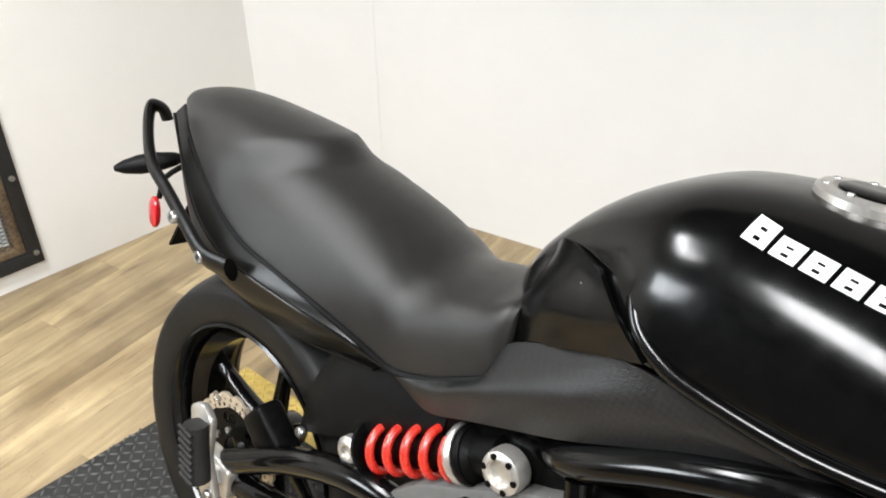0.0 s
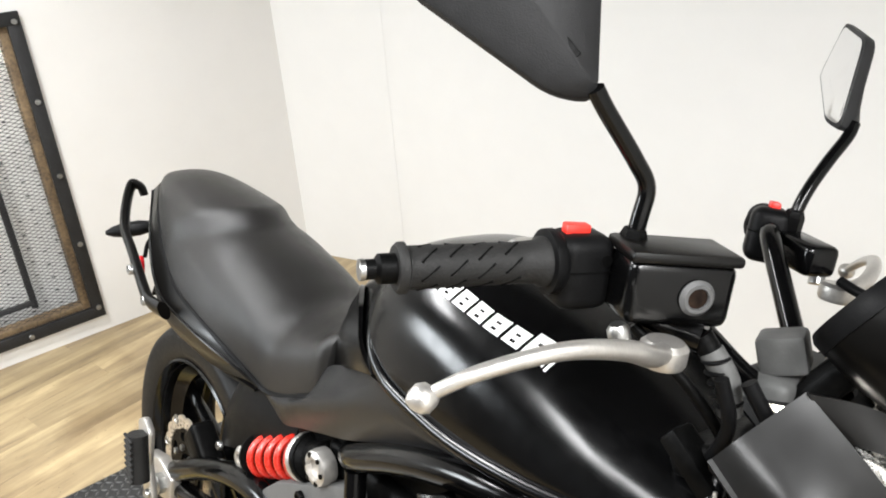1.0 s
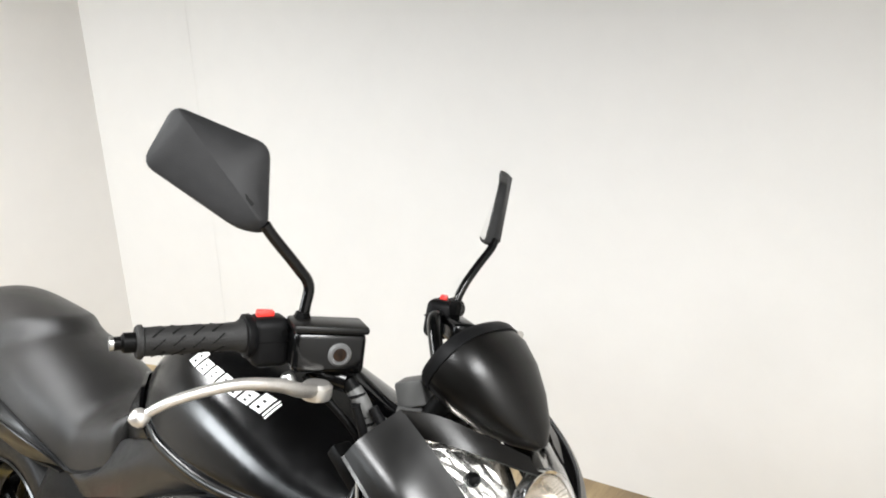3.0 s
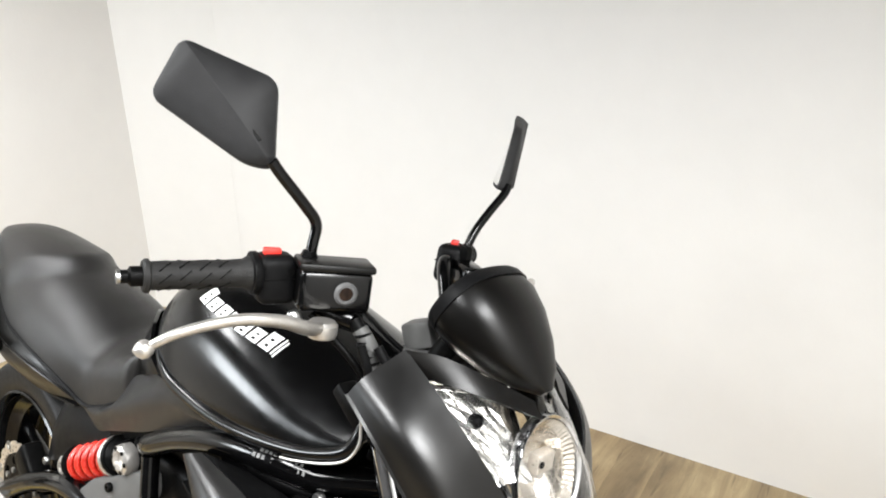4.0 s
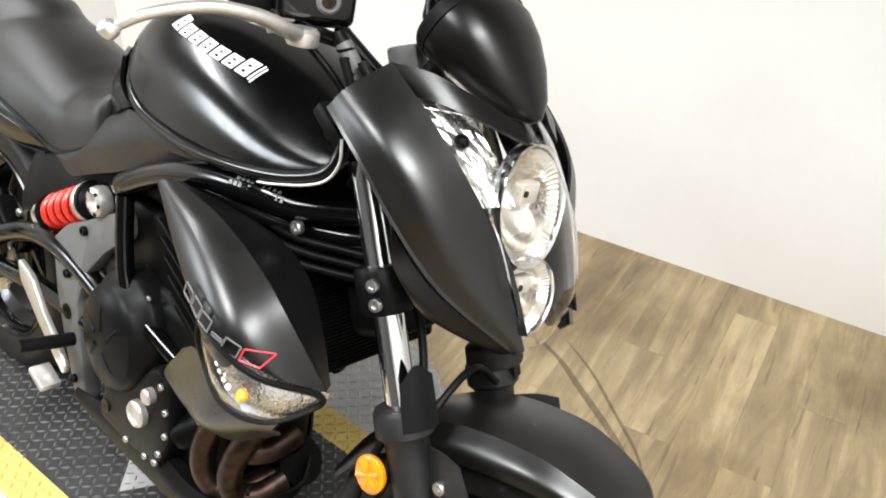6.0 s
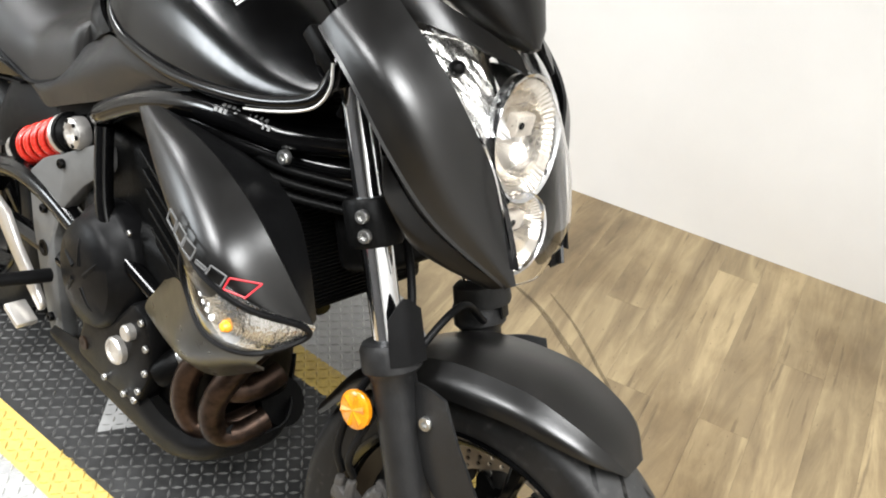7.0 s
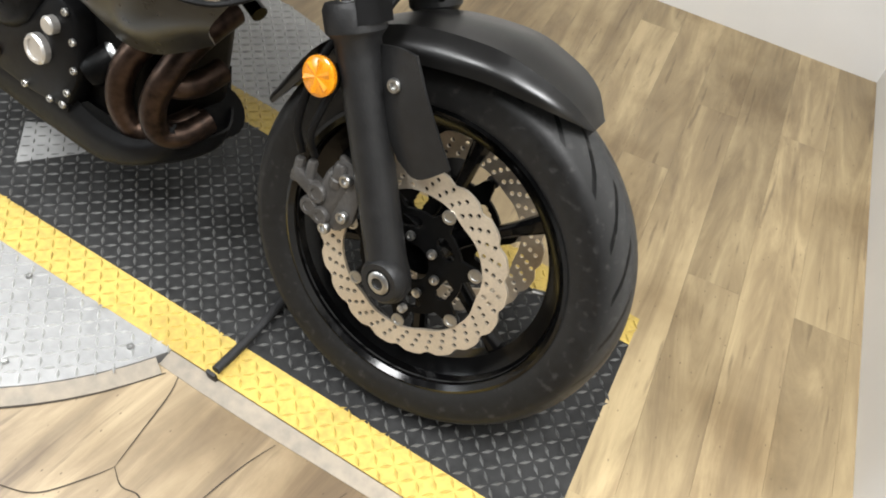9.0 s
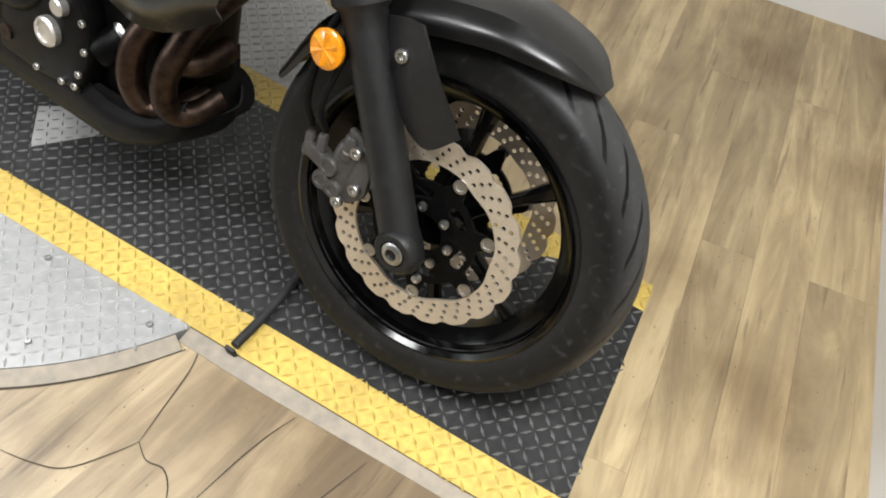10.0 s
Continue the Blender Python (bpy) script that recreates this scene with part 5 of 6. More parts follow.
# ---- side panel, tank
sp = P("side_panel", sheet([
    [(-1.095, -0.112, 0.656), (-1.02, -0.118, 0.680), (-0.955, -0.116, 0.712), (-0.936, -0.104, 0.762), (-0.85, -0.124, 0.804), (-0.767, -0.152, 0.834), (-0.66, -0.160, 0.828), (-0.54, -0.15, 0.818)],
    [(-1.085, -0.118, 0.652), (-1.02, -0.128, 0.665), (-0.96, -0.135, 0.70), (-0.91, -0.14, 0.728), (-0.84, -0.15, 0.762), (-0.75, -0.157, 0.796), (-0.66, -0.158, 0.808), (-0.555, -0.15, 0.812)],
    [(-1.07, -0.116, 0.642), (-1.02, -0.12, 0.632), (-0.96, -0.125, 0.655), (-0.90, -0.132, 0.68), (-0.82, -0.14, 0.713), (-0.72, -0.146, 0.762), (-0.62, -0.15, 0.803), (-0.565, -0.148, 0.814)]], 0.004, 40, 14), CARBON, None, "dark grey textured side panel", 50)
both(sp)
TANK = [(-0.965, 0.80, 0.85, 0.05), (-0.94, 0.79, 0.885, 0.078), (-0.90, 0.79, 0.928, 0.090), (-0.85, 0.805, 0.966, 0.116), (-0.79, 0.82, 0.996, 0.150), (-0.74, 0.825, 1.008, 0.160), (-0.68, 0.825, 1.012, 0.165), (-0.60, 0.824, 1.006, 0.168), (-0.50, 0.830, 0.986, 0.168), (-0.41, 0.846, 0.962, 0.163), (-0.35, 0.868, 0.945, 0.156), (-0.318, 0.89, 0.935, 0.147), (-0.303, 0.91, 0.925, 0.125)]
def tank_bend(x):
    """How square the tank's cross-section is: boxy over the rider's knees, rounder to the front."""
    return 2.8 - 0.8 * min(1.0, max(0.0, (x + 0.72) / 0.30))


tank = P("fuel_tank", stations(TANK, 72, tank_bend, 0.14), GLOSS, None, "gloss black fuel tank", 70)
rim = [(-0.812, -0.070, 0.950), (-0.800, -0.118, 0.925), (-0.790, -0.140, 0.895), (-0.772, -0.156, 0.862), (-0.74, -0.164, 0.842), (-0.70, -0.169, 0.832), (-0.60, -0.173, 0.824), (-0.50, -0.173, 0.832), (-0.41, -0.168, 0.847), (-0.352, -0.162, 0.865), (-0.322, -0.157, 0.882), (-0.311, -0.152, 0.905), (-0.315, -0.140, 0.930)]
lip = P("tank_lip", tube([(x, y + 0.007, z + 0.011) for x, y, z in rim], 0.0095, 60, 12), GLOSS, None, "gloss black rolled lower edge of the tank")
both(lip)
trim = P("tank_edge_trim", tube([(-0.43, -0.168, 0.842), (-0.40, -0.168, 0.850), (-0.350, -0.163, 0.866), (-0.316, -0.158, 0.884), (-0.302, -0.154, 0.910), (-0.308, -0.150, 0.938)], 0.0019, 40, 8), ALLOY, None, "thin silver edging strip")
knee = P("knee_pad", sheet([
    [(-0.950, -0.086, 0.756), (-0.89, -0.112, 0.785), (-0.82, -0.142, 0.818), (-0.752, -0.164, 0.845)],
    [(-0.948, -0.080, 0.800), (-0.905, -0.108, 0.838), (-0.85, -0.134, 0.858), (-0.785, -0.162, 0.872)],
    [(-0.942, -0.052, 0.848), (-0.924, -0.062, 0.882), (-0.895, -0.088, 0.902), (-0.832, -0.134, 0.902)]], 0.006, 18, 14), GLOSS, None, "gloss black knee panel on the tank", 60)
both(knee)
cap = P("filler_lid", turned([(0.05, 0), (0.05, 0.008), (0.046, 0.012), (0.036, 0.012), (0.034, 0.009), (0, 0.009)], (-0.650, 0, 1.008), (0.04, 0, 1), 40), ALLOY, None, "round silver fuel filler cap")
part("lid_centre", turned([(0.03, 0), (0.03, 0.005), (0.026, 0.007), (0, 0.007)], (-0.650, 0, 1.016), (0.04, 0, 1), 32), GLOSS, cap)
for k in range(7):
    a = radians(51.4 * k)
    bolt("lid_bolt", (-0.650 + 0.041 * math.cos(a), 0.041 * math.sin(a), 1.019), (0, 0, 1), 0.004, cap)

# the maker's mark on the tank: a plain white slanted band of blocks lying on the paint


def on_tank(x, z):
    """The tank's flank at a place."""
    rows = TANK
    for a, b in zip(rows, rows[1:]):
        if a[0] <= x <= b[0]:
            s = (x - a[0]) / (b[0] - a[0])
            lo, hi, w = (a[k] + s * (b[k] - a[k]) for k in (1, 2, 3))
            mid_z = lo + 0.14 * (hi - lo)
            h = min(0.999, max(0.0, (z - mid_z) / (hi - mid_z)))
            return Vector((x, -w * (1 - h ** tank_bend(x)) ** (1 / tank_bend(x)) - 0.0035, z))
    return Vector((x, -0.15, z))


def tank_patch(bm, quad):
    """A thin white patch that follows the tank between four corners in x and z."""
    c0, c1, c2, c3 = (Vector(q) for q in quad)
    grid = [[bm.verts.new(on_tank(*(c0.lerp(c1, u / 3).lerp(c3.lerp(c2, u / 3), v / 3)))) for v in range(4)] for u in range(4)]
    for a, b in zip(grid, grid[1:]):
        for i in range(3):
            bm.faces.new((a[i], a[i + 1], b[i + 1], b[i]))


for k in range(8):
    tall = k in (0, 6, 7)
    x0, z0, wd = -0.709 + k * 0.0272, 0.9955 - k * 0.0038 - (0.0 if tall else 0.0035), 0.009 if k == 7 else 0.0228
    hgt = 0.0175 if tall else 0.0140
    at = lambda u, v: (x0 + u * wd - 0.004 * v, z0 - v * hgt - 0.0035 * u)  # noqa: E731
    bm = bmesh.new()
    for u0, v0, u1, v1 in ((0, 0, 0.36, 1), (0.64, 0, 1, 1), (0.36, 0, 0.64, 0.3), (0.36, 0.42, 0.64, 0.66), (0.36, 0.82, 0.64, 1)):
        if k != 7 or u0 != 0.36:
            tank_patch(bm, [at(u0, v0), at(u1, v0), at(u1, v1), at(u0, v1)])
    part("mark_block", bm, WHITE, tank, "plain white mark")

# ---- radiator shroud with indicator
SHROUD = [
    [(-0.604, -0.190, 0.772), (-0.596, -0.208, 0.785), (-0.580, -0.212, 0.795), (-0.562, -0.200, 0.801)],
    [(-0.528, -0.226, 0.742), (-0.500, -0.243, 0.757), (-0.462, -0.240, 0.778), (-0.440, -0.210, 0.792)],
    [(-0.450, -0.248, 0.705), (-0.412, -0.268, 0.716), (-0.372, -0.258, 0.743), (-0.352, -0.211, 0.760)],
    [(-0.385, -0.262, 0.655), (-0.342, -0.279, 0.673), (-0.305, -0.262, 0.700), (-0.290, -0.208, 0.715)],
    [(-0.320, -0.245, 0.598), (-0.275, -0.250, 0.618), (-0.250, -0.225, 0.638), (-0.240, -0.178, 0.632)],
]
shr = P("radiator_shroud", sheet(SHROUD, 0.004, 18, 36), BODY, None, "satin black radiator shroud", 60)
part("shroud_lining", sheet([[(-0.560, -0.197, 0.800), (-0.440, -0.207, 0.791), (-0.352, -0.208, 0.759), (-0.290, -0.205, 0.714), (-0.241, -0.176, 0.631)], [(-0.52, -0.14, 0.77), (-0.42, -0.13, 0.76), (-0.35, -0.13, 0.73), (-0.30, -0.14, 0.68), (-0.27, -0.14, 0.61)]], 0.003, 14, 6), MATT, shr)
part("shroud_underside", sheet([[(-0.604, -0.188, 0.771), (-0.528, -0.223, 0.741), (-0.450, -0.245, 0.704), (-0.40, -0.255, 0.67)], [(-0.62, -0.13, 0.75), (-0.55, -0.13, 0.70), (-0.48, -0.13, 0.65), (-0.44, -0.14, 0.60)]], 0.003, 14, 6), MATT, shr)
LAMPROWS = [
    [(-0.390, -0.264, 0.692), (-0.324, -0.285, 0.686), (-0.264, -0.266, 0.668), (-0.234, -0.196, 0.636)],
    [(-0.386, -0.270, 0.668), (-0.321, -0.290, 0.646), (-0.262, -0.273, 0.634), (-0.234, -0.196, 0.627)],
    [(-0.376, -0.266, 0.634), (-0.320, -0.274, 0.603), (-0.262, -0.252, 0.602), (-0.237, -0.197, 0.616)]]
lampi = part("front_indicator", sheet(LAMPROWS, 0.003, 22, 12), LENS, shr, "clear front indicator lens")
part("indicator_reflector", sheet([[(x, y + 0.016, z - 0.002) for x, y, z in LAMPROWS[0]], [(x, y + 0.018, z) for x, y, z in LAMPROWS[1]], [(x, y + 0.012, z + 0.002) for x, y, z in LAMPROWS[2]]], 0.002, 18, 10), FACET, shr, "faceted silver reflector")
part("lamp_seal", tube([*LAMPROWS[0], *LAMPROWS[2][::-1], LAMPROWS[1][0], LAMPROWS[0][0]], 0.004, 60, 8), MATT, shr, "black lamp seal")
part("indicator_bulb", turned([(0, 0), (0.007, 0.002), (0.008, 0.008), (0.005, 0.013), (0, 0.014)], (-0.290, -0.262, 0.630), (0, -1, 0), 16), AMBER, shr, "amber bulb")
part("bulb_cup", uncapped(turned([(0.022, 0.004), (0.02, 0.002), (0.012, -0.004), (0, -0.006)], (-0.290, -0.261, 0.631), (0.1, -1, 0), 20)), GREY, shr, "dark bulb cup")
for k in range(6):
    for r in (0, 1):
        part("reflector_cell", turned([(0.0045, 0), (0.004, 0.002), (0.002, 0.0035), (0, 0.004)], (-0.378 + 0.011 * k + 0.004 * r, -0.256 - 0.0024 * k, 0.668 - 0.018 * r - 0.0050 * k), (0, -1, 0), 10), WHITE, shr)


def on_shroud(x, z, lift=0.009):
    """The shroud's outer face at a place."""
    lines = [spline(r, 20) for r in SHROUD]
    best = min((p for i in range(21) for p in spline([line[i] for line in lines], 40)), key=lambda p: (p.x - x) ** 2 + (p.z - z) ** 2)
    return Vector((x, best.y - lift, z))


# model mark on the shroud: outlined grey bars and a red one
for k in range(6):
    x0, z0 = -0.409 + k * 0.0226, 0.737 - k * 0.0078
    if k == 3:
        q = [(x0 + 0.004, z0 - 0.014), (x0 + 0.02, z0 - 0.018), (x0 + 0.019, z0 - 0.022), (x0 + 0.003, z0 - 0.018)]
    else:
        q = [(x0, z0 - 0.006), (x0 + 0.0200, z0 - 0.0120), (x0 + 0.0180, z0 - 0.0260), (x0 - 0.002, z0 - 0.0200)]
    q = [on_shroud(*p) for p in q]
    bm = bmesh.new()
    for a, b in zip(q, q[1:] + q[:1]):
        tube([a, b], 0.0013, n=1, sides=6, bm=bm)
    part("model_mark", bm, DECALRED if k == 5 else DECALGREY, shr, "red bar" if k == 5 else "grey bar")
lampi.visible_shadow = False
both(shr)
part("lower_cowl", sheet([
    [(-0.470, -0.232, 0.590), (-0.41, -0.252, 0.625), (-0.34, -0.264, 0.602), (-0.26, -0.215, 0.600)],
    [(-0.550, -0.205, 0.492), (-0.47, -0.228, 0.505), (-0.39, -0.244, 0.515), (-0.30, -0.205, 0.545)],
    [(-0.530, -0.17, 0.448), (-0.46, -0.19, 0.448), (-0.39, -0.19, 0.465), (-0.33, -0.16, 0.50)]], 0.004, 16, 12), OLIVE, shr, "glossy grey-brown lower cowl")

# ---- headlamp unit
LAMPSIDE = [
    [(-0.306, -0.180, 0.968), (-0.246, -0.172, 0.926), (-0.198, -0.158, 0.866), (-0.150, -0.122, 0.800), (-0.066, -0.052, 0.742)],
    [(-0.300, -0.186, 0.984), (-0.232, -0.188, 0.938), (-0.178, -0.173, 0.880), (-0.128, -0.130, 0.812), (-0.062, -0.053, 0.744)],
    [(-0.286, -0.176, 1.008), (-0.208, -0.180, 0.968), (-0.150, -0.160, 0.912), (-0.108, -0.112, 0.838), (-0.058, -0.052, 0.747)],
    [(-0.268, -0.131, 1.041), (-0.205, -0.128, 1.000), (-0.146, -0.112, 0.944), (-0.108, -0.070, 0.865), (-0.054, -0.049, 0.750)],
]
hs = P("headlamp_shroud", sheet(LAMPSIDE[1:], 0.004, 30, 14), BODY, None, "satin black headlamp shroud", 60)
part("shroud_fold", sheet([[(x, y + 0.012, z) for x, y, z in LAMPSIDE[0]], LAMPSIDE[1]], 0.004, 30, 6), BODY, hs, "satin black lower fold", 60)
part("shroud_fin", sheet([[(-0.206, -0.152, 0.866), (-0.160, -0.124, 0.808), (-0.108, -0.082, 0.765), (-0.066, -0.052, 0.742)], [(-0.190, -0.156, 0.825), (-0.166, -0.132, 0.785), (-0.125, -0.09, 0.748), (-0.080, -0.054, 0.733)], [(-0.186, -0.140, 0.805), (-0.172, -0.120, 0.770), (-0.150, -0.095, 0.748), (-0.090, -0.056, 0.730)]], 0.004, 16, 8), SATIN, hs, "satin black lower fin")
part("shroud_brow", sheet([[(-0.268, -0.131, 1.041), (-0.236, -0.10, 1.036), (-0.195, -0.06, 1.016), (-0.155, -0.015, 0.992)], [(-0.252, -0.118, 1.009), (-0.215, -0.098, 1.006), (-0.172, -0.064, 0.993), (-0.138, -0.015, 0.974)]], 0.004, 14, 6), SATIN, hs, "satin black brow over the lamp")
part("shroud_inner", sheet([[(-0.27, -0.12, 0.95), (-0.21, -0.13, 0.88), (-0.16, -0.11, 0.82), (-0.09, -0.07, 0.765)], [(-0.21, -0.11, 0.96), (-0.14, -0.09, 0.91), (-0.10, -0.065, 0.86), (-0.055, -0.05, 0.77)]], 0.003, 12, 6), MATT, hs)
both(hs, True)


def lamp_net(shift=0.0, squeeze=1.0):
    rows = []
    for z, xc, xs, w in ((0.995, -0.165, -0.232, 0.122), (0.965, -0.125, -0.190, 0.116), (0.925, -0.098, -0.145, 0.104), (0.88, -0.078, -0.105, 0.096), (0.83, -0.060, -0.078, 0.088), (0.78, -0.050, -0.060, 0.074), (0.735, -0.056, -0.066, 0.05)):
        rows.append([(xc - 0.010 + (xs - xc) * q * q - shift, w * squeeze * q, z) for q in (-1, -0.6, 0, 0.6, 1)])
    return [[STEER @ Vector(p) for p in r] for r in rows]


rng = random.Random(5)
lampu = P("headlamp", sheet(lamp_net(), 0.0035, 24, 24), LENS, None, "clear headlamp lens", 60)
lampu.visible_shadow = False
part("reflector_bowl", sheet(lamp_net(0.088, 0.8), 0.003, 20, 20), REFLECT, lampu, "silver headlamp reflector")
for cx, cz, r, tall in ((-0.140, 0.897, 0.060, 1.22), (-0.114, 0.785, 0.051, 0.96)):
    c = STEER @ Vector((cx, -0.010, cz))
    axis = Vector((1, -0.07, 0.22))
    part("lamp_bowl", uncapped(turned([(r * 0.80, 0.004), (r * 0.72, -0.012), (r * 0.5, -0.026), (r * 0.2, -0.034), (0, -0.036)], c, axis, 36, squash=(1.0, tall))), REFLECT, lampu, "chromed lamp bowl")
    part("bowl_rim", uncapped(turned([(r * 0.97, 0.010), (r, 0.016), (r * 1.05, 0.018), (r * 1.07, 0.012), (r * 1.05, 0.0)], c, axis, 44, squash=(1.0, tall))), CHROME, lampu, "bright bowl rim")
    ring = turned([(r * 0.98, 0.012), (r * 0.9, 0.008), (r * 0.78, 0.002)], c, axis, 120, squash=(1.0, tall))
    bmesh.ops.delete(ring, geom=[f for f in ring.faces if len(f.verts) > 4], context="FACES")
    for n, v in enumerate(ring.verts):
        v.co.x += 0.0007 * (1 if n % 2 else -1)
    part("fluted_ring", ring, REFLECT, lampu, "fluted reflector ring", 20)
    part("lamp_bulb", turned([(0, -0.030), (0.009, -0.030), (0.010, -0.006), (0.006, 0.002), (0, 0.003)], c, axis, 16), ALLOY, lampu)
    part("lamp_shield", block(Matrix.Translation(c + Vector((-0.004, 0.006, r * 0.25))), (0.018, r * 0.62, r * 0.46), 0.004), FROST, lampu, "frosted beige bulb shield")
    part("shield_dot", turned([(0.0045, 0), (0.0045, 0.002), (0, 0.002)], c + Vector((0.007, -0.010, r * 0.3)), (1, 0, 0), 12), DARK, lampu)
for s in (-1, 1):
    net = lamp_net(0.016, 0.97)[:4]
    half = [spline([r[2].lerp(r[4 if s > 0 else 0], f) for f in (0.48, 0.74, 0.99)], 9) for r in net]
    cols = [spline([r[i] for r in half], 13) for i in range(10)]
    bm = bmesh.new()
    grid = [[bm.verts.new(p + Vector((rng.uniform(-0.002, 0.002), rng.uniform(-0.002, 0.002), rng.uniform(-0.002, 0.002)))) for p in c[:12]] for c in cols]
    for a, b in zip(grid, grid[1:]):
        for i in range(11):
            for tri in ((a[i], a[i + 1], b[i]), (a[i + 1], b[i + 1], b[i])):
                bm.faces.new(tri)
    part("side_lamp_reflector", bm, GLINT, lampu, "faceted silver side lamp reflector", 3)
    part("side_lamp_bulb", turned([(0, 0), (0.008, 0.001), (0.0095, 0.01), (0.006, 0.016), (0, 0.018)], half[1][5] + Vector((0.002, s * 0.004, 0)), (1, s * 0.6, 0.2), 14), DARK, lampu)
P("headlamp_back", sheet(lamp_net(0.105, 0.84), 0.004, 16, 16), MATT)

# ---- instrument pod
rings = []
for cx, cz, tilt, hw, hh in ((-0.280, 1.084, 58, 0.074, 0.048), (-0.275, 1.082, 58, 0.082, 0.056), (-0.257, 1.072, 56, 0.083, 0.057), (-0.232, 1.053, 52, 0.076, 0.052), (-0.204, 1.030, 47, 0.060, 0.041), (-0.174, 1.009, 43, 0.036, 0.023), (-0.156, 0.997, 40, 0.011, 0.007)):
    u = Vector((math.cos(radians(tilt)), 0, math.sin(radians(tilt))))
    ring = []
    for k in range(40):
        a = 2 * math.pi * k / 40
        ring.append(STEER @ (Vector((cx, 0, cz)) + Vector((0, hw * math.copysign(abs(math.cos(a)) ** 0.8, math.cos(a)), 0)) + u * hh * math.copysign(abs(math.sin(a)) ** 0.8, math.sin(a))))
    rings.append(ring)
bm = bmesh.new()
bridge(bm, rings)
pod = P("instrument_pod", bm, SATIN, None, "satin black instrument pod", 50)
bm = bmesh.new()
big = [[STEER @ (Vector((cx, 0, cz)) + Vector((0, hw * math.copysign(abs(math.cos(a)) ** 0.8, math.cos(a)), 0)) + Vector((math.cos(radians(58)), 0, math.sin(radians(58)))) * hh * math.copysign(abs(math.sin(a)) ** 0.8, math.sin(a))) for a in (2 * math.pi * k / 40 for k in range(40))] for cx, cz, hw, hh in ((-0.283, 1.086, 0.074, 0.049), (-0.288, 1.090, 0.080, 0.054), (-0.283, 1.087, 0.0838, 0.0572), (-0.272, 1.081, 0.0842, 0.0578))]
bridge(bm, big)
part("pod_rim", bm, MATT, pod, "matt black rim", 50)
P("pod_bracket", tube([(-0.275, -0.03, 1.04), (-0.30, -0.03, 1.0), (-0.32, -0.02, 0.96)], 0.016, 8, 10), DARK)

# ---- handlebar and controls
GA, GB = Vector((-0.510, -0.357, 1.085)), Vector((-0.446, -0.187, 1.094))
gd = (GB - GA).normalized()
bar = P("handlebar", tube([GA + gd * 0.01, GB, (-0.425, -0.135, 1.088), (-0.38, -0.09, 1.035), (-0.345, -0.05, 0.995), (-0.335, 0, 0.99)], 0.0112, 40, 14), LACQUER, None, "gloss black handlebar half")
both(bar, True)
P("bar_clamp", block(Matrix.Translation((-0.335, 0, 0.985)), (0.05, 0.12, 0.045), 0.01, 3), GREY)
GL = 0.128
grip = P("grip", turned([(0, 0), (0.018, 0), (0.0205, 0.003), (0.0205, 0.007), (0.0172, 0.009), (0.0172, 0.10), (0.0182, 0.118), (0.021, 0.122), (0.021, GL), (0, GL)], GA + gd * 0.016, gd, 28), GRIP, None, "black ribbed rubber grip")
gu = gd.cross(Vector((0, 0, 1))).normalized()
gv = gu.cross(gd)
for k in range(4):
    for n in range(7):
        a = 2 * math.pi * n / 7 + 0.2 * (k % 2)
        rad_v, tan_v = math.cos(a) * gu + math.sin(a) * gv, -math.sin(a) * gu + math.cos(a) * gv
        p = GA + gd * (0.040 + 0.023 * k) + rad_v * 0.0166
        part("grip_groove", tube([p - tan_v * 0.006 - gd * 0.007, p, p + tan_v * 0.006 + gd * 0.007], 0.0010, 4, 6), DARK, grip)
part("bar_end", turned([(0, -0.010), (0.007, -0.010), (0.008, -0.007), (0.008, 0.0), (0.012, 0.003), (0.012, 0.016), (0, 0.016)], GA, gd, 24), DARK, grip, "dark steel bar-end weight")
part("bar_end_tip", turned([(0.0085, -0.012), (0.0085, -0.008), (0.006, -0.0125), (0, -0.0125)], GA, gd, 20), STEEL, grip, "bright worn tip")
both(grip, True)
gt = Matrix((gd, gu, gv)).transposed().to_4x4()
sw = P("switch_housing", block(Matrix.Translation(GA + gd * 0.174 - gv * 0.007) @ gt, (0.050, 0.046, 0.064), 0.013, 4), MATT, None, "matt black switch housing")
part("housing_flange", turned([(0.019, 0), (0.0272, 0.001), (0.0275, 0.008), (0.024, 0.013), (0, 0.013)], GA + gd * 0.142, gd, 28), MATT, sw)
part("housing_seam", block(Matrix.Translation(GA + gd * 0.174 - gv * 0.004) @ gt, (0.051, 0.047, 0.0015), 0), DARK, sw)
part("kill_switch", block(Matrix.Translation(GA + gd * 0.168 + Vector((0, 0, 0.027))) @ pose(0, 0, 0, 0, 0, 66), (0.022, 0.012, 0.010), 0.002), REDSW, sw, "red rocker switch")
part("housing_hole", turned([(0.005, 0), (0.005, 0.001), (0, 0.001)], GA + gd * 0.188 + gu * 0.0225 + gv * 0.006, gu, 14), DARK, sw)
both(sw, True)
RC = Vector((-0.388, -0.150, 1.086))
rt = pose(0, 0, 0, 0, 0, 60)
res = P("brake_reservoir", block(Matrix.Translation(RC) @ rt, (0.092, 0.052, 0.054), 0.009, 3), GLOSS, None, "black front brake master cylinder")
part("reservoir_lid", block(Matrix.Translation(RC + Vector((0, 0, 0.030))) @ rt, (0.096, 0.056, 0.010), 0.004, 2), SATIN, res)
wn = Vector((math.sin(radians(60)), -math.cos(radians(60)), 0))
